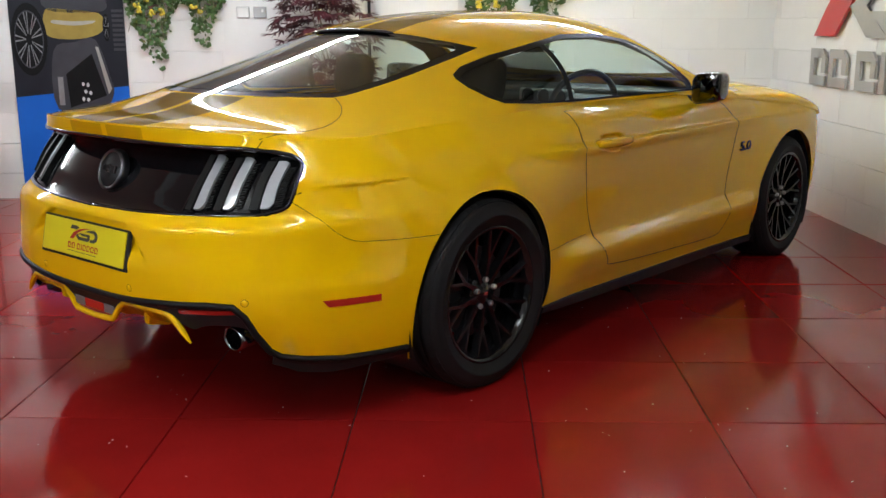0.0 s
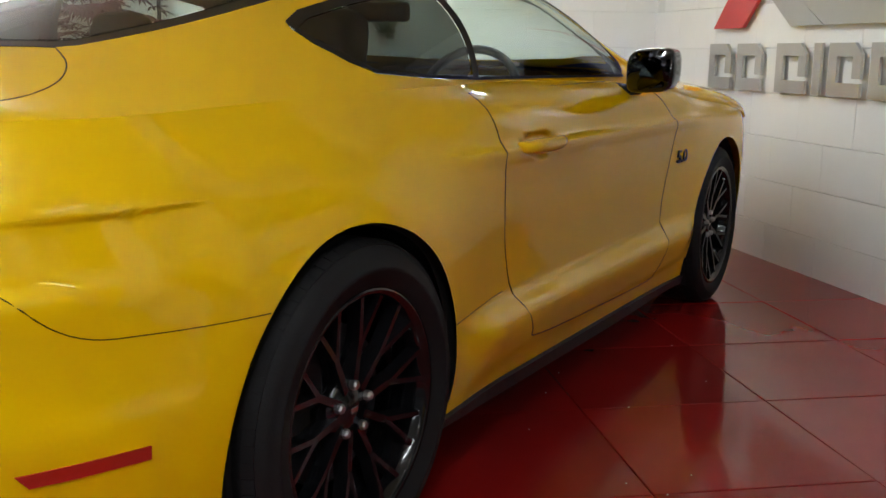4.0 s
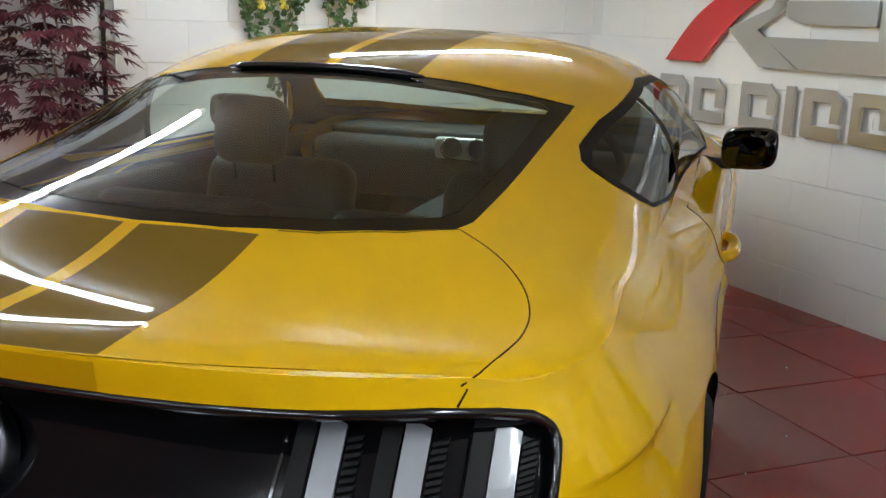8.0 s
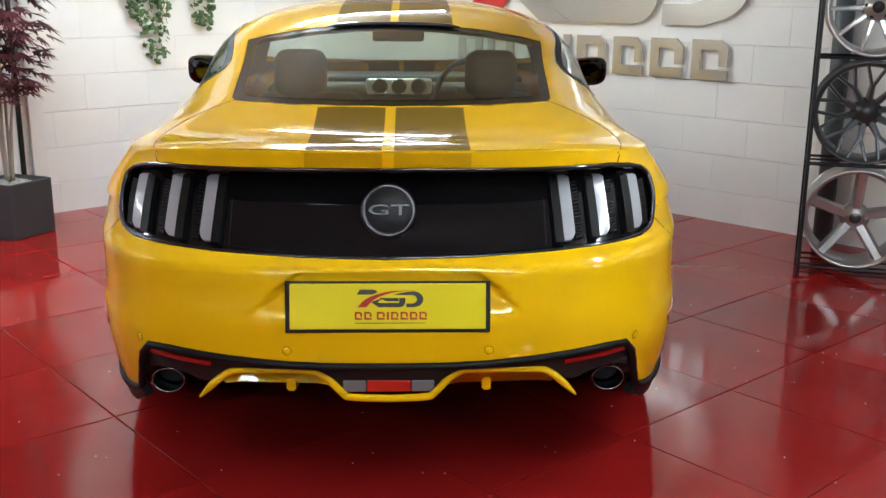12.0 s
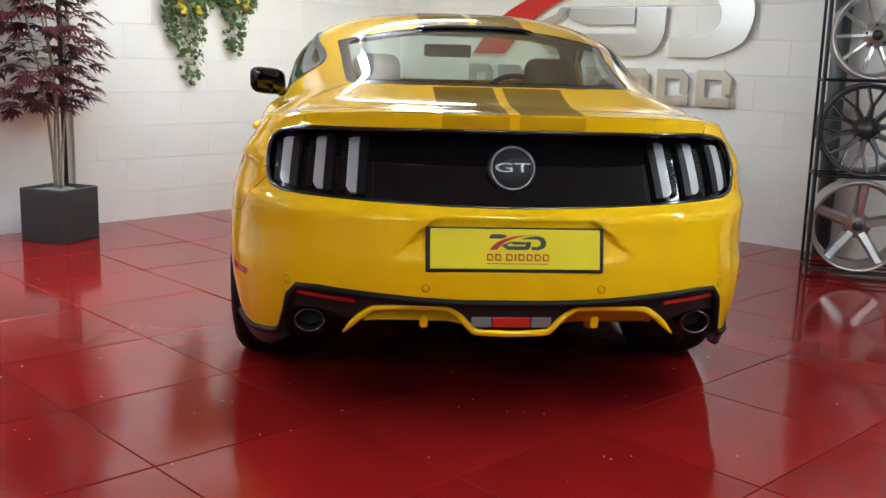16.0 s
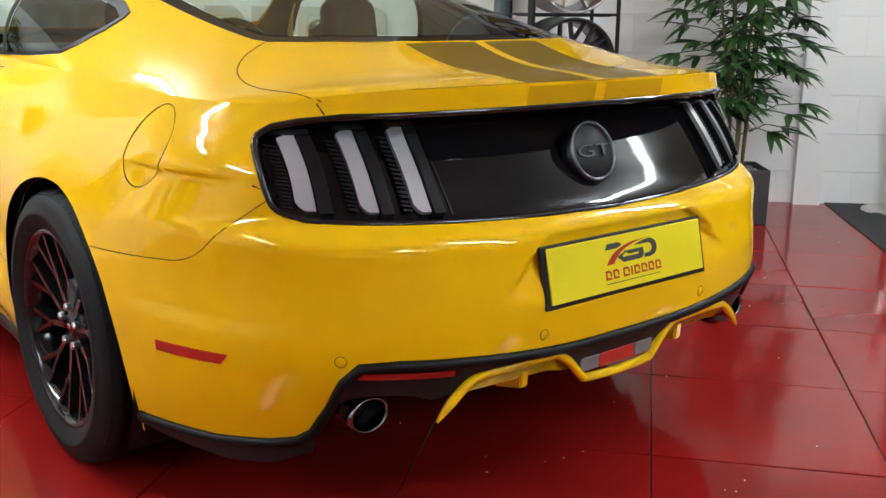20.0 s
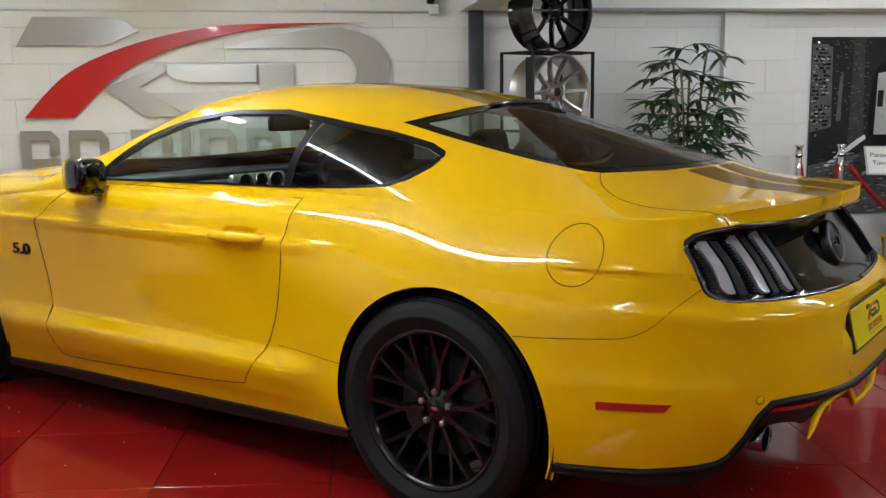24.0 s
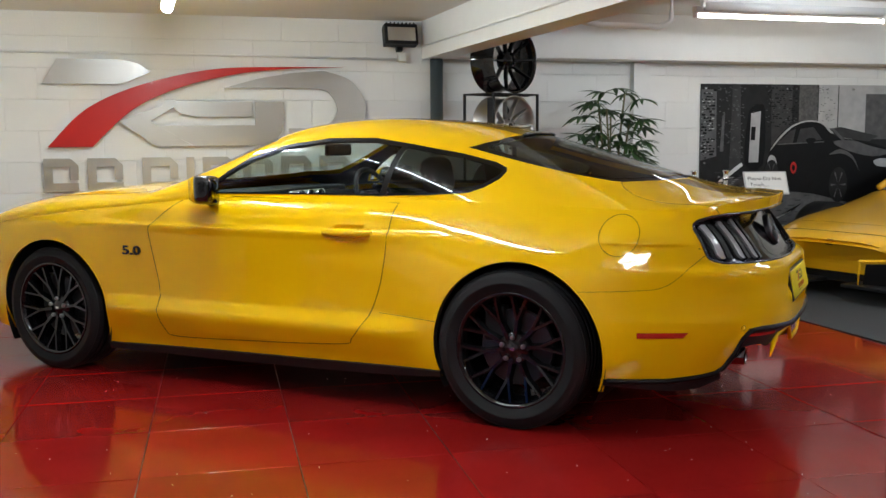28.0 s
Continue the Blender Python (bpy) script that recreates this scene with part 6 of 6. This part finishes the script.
lathe(bm, [(.022, .0165), (.030, .017), (.042, .0165)], 24, Matrix.Translation((.975, -.755, 0)) @ Matrix.Rotation(math.radians(-90), 4, "Y") @ Matrix.Diagonal((1, 1.3, .8, 1)))
part("red_ring_shape", bm, M_SIGNRED, po)
for x, y in ((.04, -.70), (.88, -.04), (1.6, -.04), (.04, -.04)):
    bm = bmesh.new()
    bmesh.ops.create_cone(bm, cap_ends=True, segments=14, radius1=.014, radius2=.010, depth=.014, matrix=pose(x, y, .018))
    part("fixing_stud", bm, M_CHROME, po)
po.matrix_world = ROOM @ pose(2.66, 3.232, 1.72, 90, 0, 0)
tagged(po, "large black and white photo board of a parked hatchback", "poster")

# ---- rope stands and notice ----
def rope_stand(u, v):
    e = empty("rope_stand")
    bm = bmesh.new()
    lathe(bm, [(.001, .030), (.03, .030), (.14, .016), (.158, .008), (.16, 0)], 36, Matrix.Rotation(math.radians(-90), 4, "Y"))
    part("base", bm, M_CHROME, e, smooth=True)
    bm = bmesh.new()
    tube(bm, [(0, 0, .02), (0, 0, .5), (0, 0, .92)], .024, 18)
    part("pole", bm, M_CHROME, e, smooth=True)
    bm = bmesh.new()
    lathe(bm, [(.001, .955), (.030, .955), (.032, .945), (.024, .935), (.024, .90), (.030, .895), (.030, .88)], 24, Matrix.Rotation(math.radians(-90), 4, "Y"))
    part("cap", bm, M_CHROME, e, smooth=True)
    e.matrix_world = ROOM @ pose(u, v, .007)
    return tagged(e, "polished chrome rope stand on the carpet", "rope stand", "rope stands")


ST = [(2.49, 3.04), (2.81, 3.04), (4.6, 3.0)]
for u, v in ST:
    rope_stand(u, v)
for (u0, v0), (u1, v1), dip in ((ST[0], ST[1], .50), (ST[1], ST[2], .62)):
    bm = bmesh.new()
    tube(bm, [(u0 + (u1 - u0) * t, v0 + (v1 - v0) * t, .90 - dip * 4 * t * (1 - t)) for t in np.linspace(.04, .96, 25)], .019, 10)
    rp = part("rope", bm, M_ROPE, None, smooth=True)
    rp.matrix_world = ROOM
    tagged(rp, "red velvet rope hanging between chrome stands", "rope", "velvet ropes")
nt = empty("notice_stand")
boxpart("board", (0, 0, 0), (.39, .225, .012), M_SILVER, nt, .006, "white notice in a silver frame")
boxpart("paper", (0, 0, .0075), (.362, .197, .003), M_WHITE, nt)
text_part("notice_line", "Please Do Not", .048, .0006, M_GREYTXT, nt, pose(-.012, .038, .0098) @ Matrix.Diagonal((1.05, 1, 1, 1)))
text_part("notice_line", "Touch....", .048, .0006, M_GREYTXT, nt, pose(-.065, -.022, .0098))
bm = bmesh.new()
tube(bm, [(0, -.02, -.02), (0, -.07, -.03)], .012, 10)
part("neck", bm, M_SILVER, nt)
nt.matrix_world = ROOM @ pose(3.16, 2.95, .845, 62, 0, -14)
tagged(nt, "small white notice board on a silver stand", "notice stand")
bm = bmesh.new()
tube(bm, [(0, 0, .02), (0, 0, .4), (0, 0, .80)], .016, 12)
pp = part("post", bm, M_SILVER, nt, smooth=True)
pp.matrix_parent_inverse = nt.matrix_world.inverted()
pp.matrix_world = ROOM @ pose(3.165, 2.97, 0)
bm = bmesh.new()
lathe(bm, [(.001, .025), (.03, .025), (.13, .012), (.135, 0)], 28, Matrix.Rotation(math.radians(-90), 4, "Y"))
pp = part("foot", bm, M_SILVER, nt, smooth=True)
pp.matrix_parent_inverse = nt.matrix_world.inverted()
pp.matrix_world = ROOM @ pose(3.165, 2.97, .007)

# ---- the second car: a low yellow sports car, nose towards the coupe ----
sport = tagged(empty("sports_car"), "low deep-yellow mid-engined sports car on dark carpet", "car")
S_TOP = smooth_curve([(0, .43), (.10, .50), (.35, .565), (.8, .645), (1.2, .715), (1.5, .79), (2.2, 1.10), (2.8, 1.14), (3.6, .98), (4.4, .84)])
S_BOT = smooth_curve([(0, .20), (.4, .14), (1.0, .12), (4.4, .16)])
S_WID = smooth_curve([(0, .52), (.10, .70), (.30, .84), (.7, .94), (1.3, .955), (2.2, .93), (3.2, 1.0), (4.4, .92)])


def sport_skin(x0, x1, n, name, mat, a0=0.0, a1=1.0):
    """A stretch of the sports car's skin: x along the car from the nose, a from one sill over the top to the other."""
    bm = bmesh.new()
    rings = []
    for x in np.linspace(x0, x1, n):
        t, b, w = float(S_TOP(x)), float(S_BOT(x)), float(S_WID(x))
        row = []
        for a in np.linspace(a0, a1, 41):
            f = math.pi * a
            cx, sx = math.cos(f), math.sin(f)
            yy = w * math.copysign(abs(cx) ** .42, cx)
            zz = b + (t - b) * abs(sx) ** .55
            row.append(bm.verts.new((x + .16 * abs(cx) ** 2.5 * (1 - x / 1.5 if x < 1.5 else 0), yy, zz)))
        rings.append(row)
    for A, B in zip(rings, rings[1:]):
        for i in range(40):
            cy = (A[i].co + A[i + 1].co + B[i].co + B[i + 1].co) / 4
            if any((cy.x - wx) ** 2 + (cy.z - .33) ** 2 < .355 ** 2 and abs(cy.y) > .6 for wx in (1.05, 3.65)):
                continue
            bm.faces.new((A[i], A[i + 1], B[i + 1], B[i]))
    bmesh.ops.recalc_face_normals(bm, faces=bm.faces)
    return part(name, bm, mat, sport, smooth=True)


sport_skin(.0, .34, 10, "front_bumper", M_ORANGE)
sport_skin(.345, 1.48, 40, "bonnet", M_ORANGE)
sport_skin(1.485, 2.3, 14, "windscreen", M_BLACK)
sport_skin(2.305, 4.4, 50, "rear_body", M_ORANGE)
bm = bmesh.new()
f0 = [(.0 + .16 * abs(math.cos(math.pi * a)) ** 2.5, .52 * math.copysign(abs(math.cos(math.pi * a)) ** .42, math.cos(math.pi * a)), .20 + .26 * abs(math.sin(math.pi * a)) ** .55) for a in np.linspace(0, 1, 41)]
bm.faces.new([bm.verts.new(q) for q in f0])
part("nose_panel", bm, M_ORANGE, sport)
for s in (1, -1):
    bm = bmesh.new()
    vs = [bm.verts.new(q) for q in ((.030, s * .30, .145), (.018, s * .33, .300), (.23, s * .80, .335), (.29, s * .84, .130))]
    bm.faces.new(vs)
    r = bmesh.ops.solidify(bm, geom=bm.faces[:], thickness=.03)
    part("air_intake", bm, M_SATIN, sport, "black front air intake")
    bm = bmesh.new()
    tube(bm, [(.010, s * .28, .318), (.22, s * .83, .352), (.29, s * .88, .112), (.018, s * .27, .122), (.010, s * .28, .318)], .015, 6)
    part("intake_frame", bm, M_ORANGE, sport)
    soft_box("splitter", (.14, s * .5, .125), (.34, .7, .03), M_SATIN, sport, .01)
    bm = bmesh.new()
    vs = [bm.verts.new(q) for q in ((.30, s * .72, .585), (.75, s * .86, .665), (.70, s * .90, .60), (.32, s * .82, .52))]
    bm.faces.new(vs)
    bmesh.ops.solidify(bm, geom=bm.faces[:], thickness=.02)
    part("headlamp", bm, M_SMOKE, sport, "dark glass headlamp")
    for wx in (1.05, 3.65):
        h = empty("wheel")
        h.parent = sport
        bm = bmesh.new()
        lathe(bm, [(.25, -.10), (.32, -.12), (.335, -.09), (.335, .09), (.32, .12), (.25, .10)], 40)
        part("tyre", bm, M_RUBBER, h, smooth=True)
        bm = bmesh.new()
        lathe(bm, [(.25, .10), (.24, .09), (.22, .03), (.06, .05), (.001, .06)], 40)
        part("rim", bm, M_RIM, h, smooth=True)
        h.matrix_local = pose(wx, s * .84, .335, 0, 0, 90 * s)
    bm = bmesh.new()
    tube(bm, [(1.45, s * .60, .79), (1.9, s * .58, .98), (2.3, s * .55, 1.11)], .03, 8)
    part("windscreen_pillar", bm, M_ORANGE, sport, smooth=True)
bm = bmesh.new()
tube(bm, [(sx + .16 * abs(math.cos(math.pi * sa)) ** 2.5 * (1 - sx / 1.5), float(S_WID(sx)) * math.copysign(abs(math.cos(math.pi * sa)) ** .42, math.cos(math.pi * sa)), float(S_BOT(sx)) + float(S_TOP(sx) - S_BOT(sx)) * abs(math.sin(math.pi * sa)) ** .55)
          for sa in np.linspace(.10, .90, 33) for sx in (.13 + .10 * (2 * sa - 1) ** 2,)], .003, 5)
part("bonnet_joint", bm, M_GAP, sport)
soft_box("nose_emblem", (0, 0, 0), (.012, .06, .045), M_SATIN, sport, .003, pose(.028, 0, .44, 0, 30))
boxpart("underbody", (2.2, 0, .20), (4.0, 1.5, .16), M_SATIN, sport)
sport.matrix_world = ROOM @ pose(2.90, 1.78, .007, 0, 0, 14)

# ---- blockwork: each block a piece of its wall ----
def block_mesh(l, h, d):
    bm = bmesh.new()
    box(bm, (0, 0, 0), (l, d, h))
    fr = [f for f in bm.faces if f.normal.y < -.9]
    r = bmesh.ops.inset_region(bm, faces=fr, thickness=.004)
    bmesh.ops.translate(bm, verts=list({v for f in fr for v in f.verts}), vec=(0, -.0014, 0))
    me = bpy.data.meshes.new("block")
    bm.to_mesh(me)
    bm.free()
    me.materials.append(M_BLOCK)
    return me


BL, BHT, COURSE0 = .445, .227, -.032
full = block_mesh(BL - .0008, BHT - .0025, .03)
rng = random.Random(2)


def lay(parent, run0, run1, place, holes=()):
    k = 0
    while COURSE0 + k * BHT < CEIL:
        z = COURSE0 + (k + .5) * BHT
        x = run0 + (0 if k % 2 else -BL / 2)
        while x < run1 + BL / 2:
            if run0 - .2 < x < run1 + .2:
                ob = new("block", full)
                ob.parent = parent
                ob.matrix_parent_inverse = parent.matrix_world.inverted()
                ob.matrix_world = ROOM @ place(x, z, rng.uniform(-.0006, .0006))
            x += BL
        k += 1


lay(wall_a, -3.6 + .13, 5.6, lambda x, z, j: pose(x, 3.24 + .0135 + j, z))
lay(wall_b, -3.2, 3.1, lambda x, z, j: pose(-3.6 - .0135 - j, x, z, 0, 0, 90))

# ---- floor tiles ----
bm = bmesh.new()
box(bm, (0, 0, 0), (.5965, .5965, .012))
top = [f for f in bm.faces if f.normal.z > .9]
bmesh.ops.inset_region(bm, faces=top, thickness=.0025)
bmesh.ops.translate(bm, verts=list({v for f in top for v in f.verts}), vec=(0, 0, .0012))
tile_me = bpy.data.meshes.new("tile")
bm.to_mesh(tile_me)
bm.free()
tile_me.materials.append(M_RED)
T0, TA = (1.009, 1.363), math.radians(-4.2)
ca, sa = math.cos(TA), math.sin(TA)
rng = random.Random(9)
for i in range(-12, 5):
    for j in range(-14, 6):
        x, y = (i + .5) * .6, (j + .5) * .6
        u, v = T0[0] + x * ca - y * sa, T0[1] + x * sa + y * ca
        if not (-3.9 < u < EDGE + .22 and -6.6 < v < 3.5):
            continue
        ob = new("tile", tile_me)
        ob.parent = sub
        ob.matrix_parent_inverse = sub.matrix_world.inverted()
        ob.matrix_world = ROOM @ pose(u, v, -.0065 + rng.uniform(-.0006, .0006), rng.uniform(-.16, .16), rng.uniform(-.16, .16), -4.2)

# ---- dust specks on the floor ----
rng = random.Random(21)
bm = bmesh.new()
for _ in range(420):
    u, v = rng.uniform(-3.4, 2.1), rng.uniform(-4.5, 3.1)
    s = rng.uniform(.0012, .0028)
    bmesh.ops.create_icosphere(bm, subdivisions=1, radius=s, matrix=Matrix.Translation((u, v, .001)) @ Matrix.Diagonal((1, 1, .6, 1)))
ds = part("dust_speck", bm, M_WHITE)
ds.matrix_world = ROOM
tagged(ds, "tiny pale dust specks on the red floor", "dust", kind="stuff")
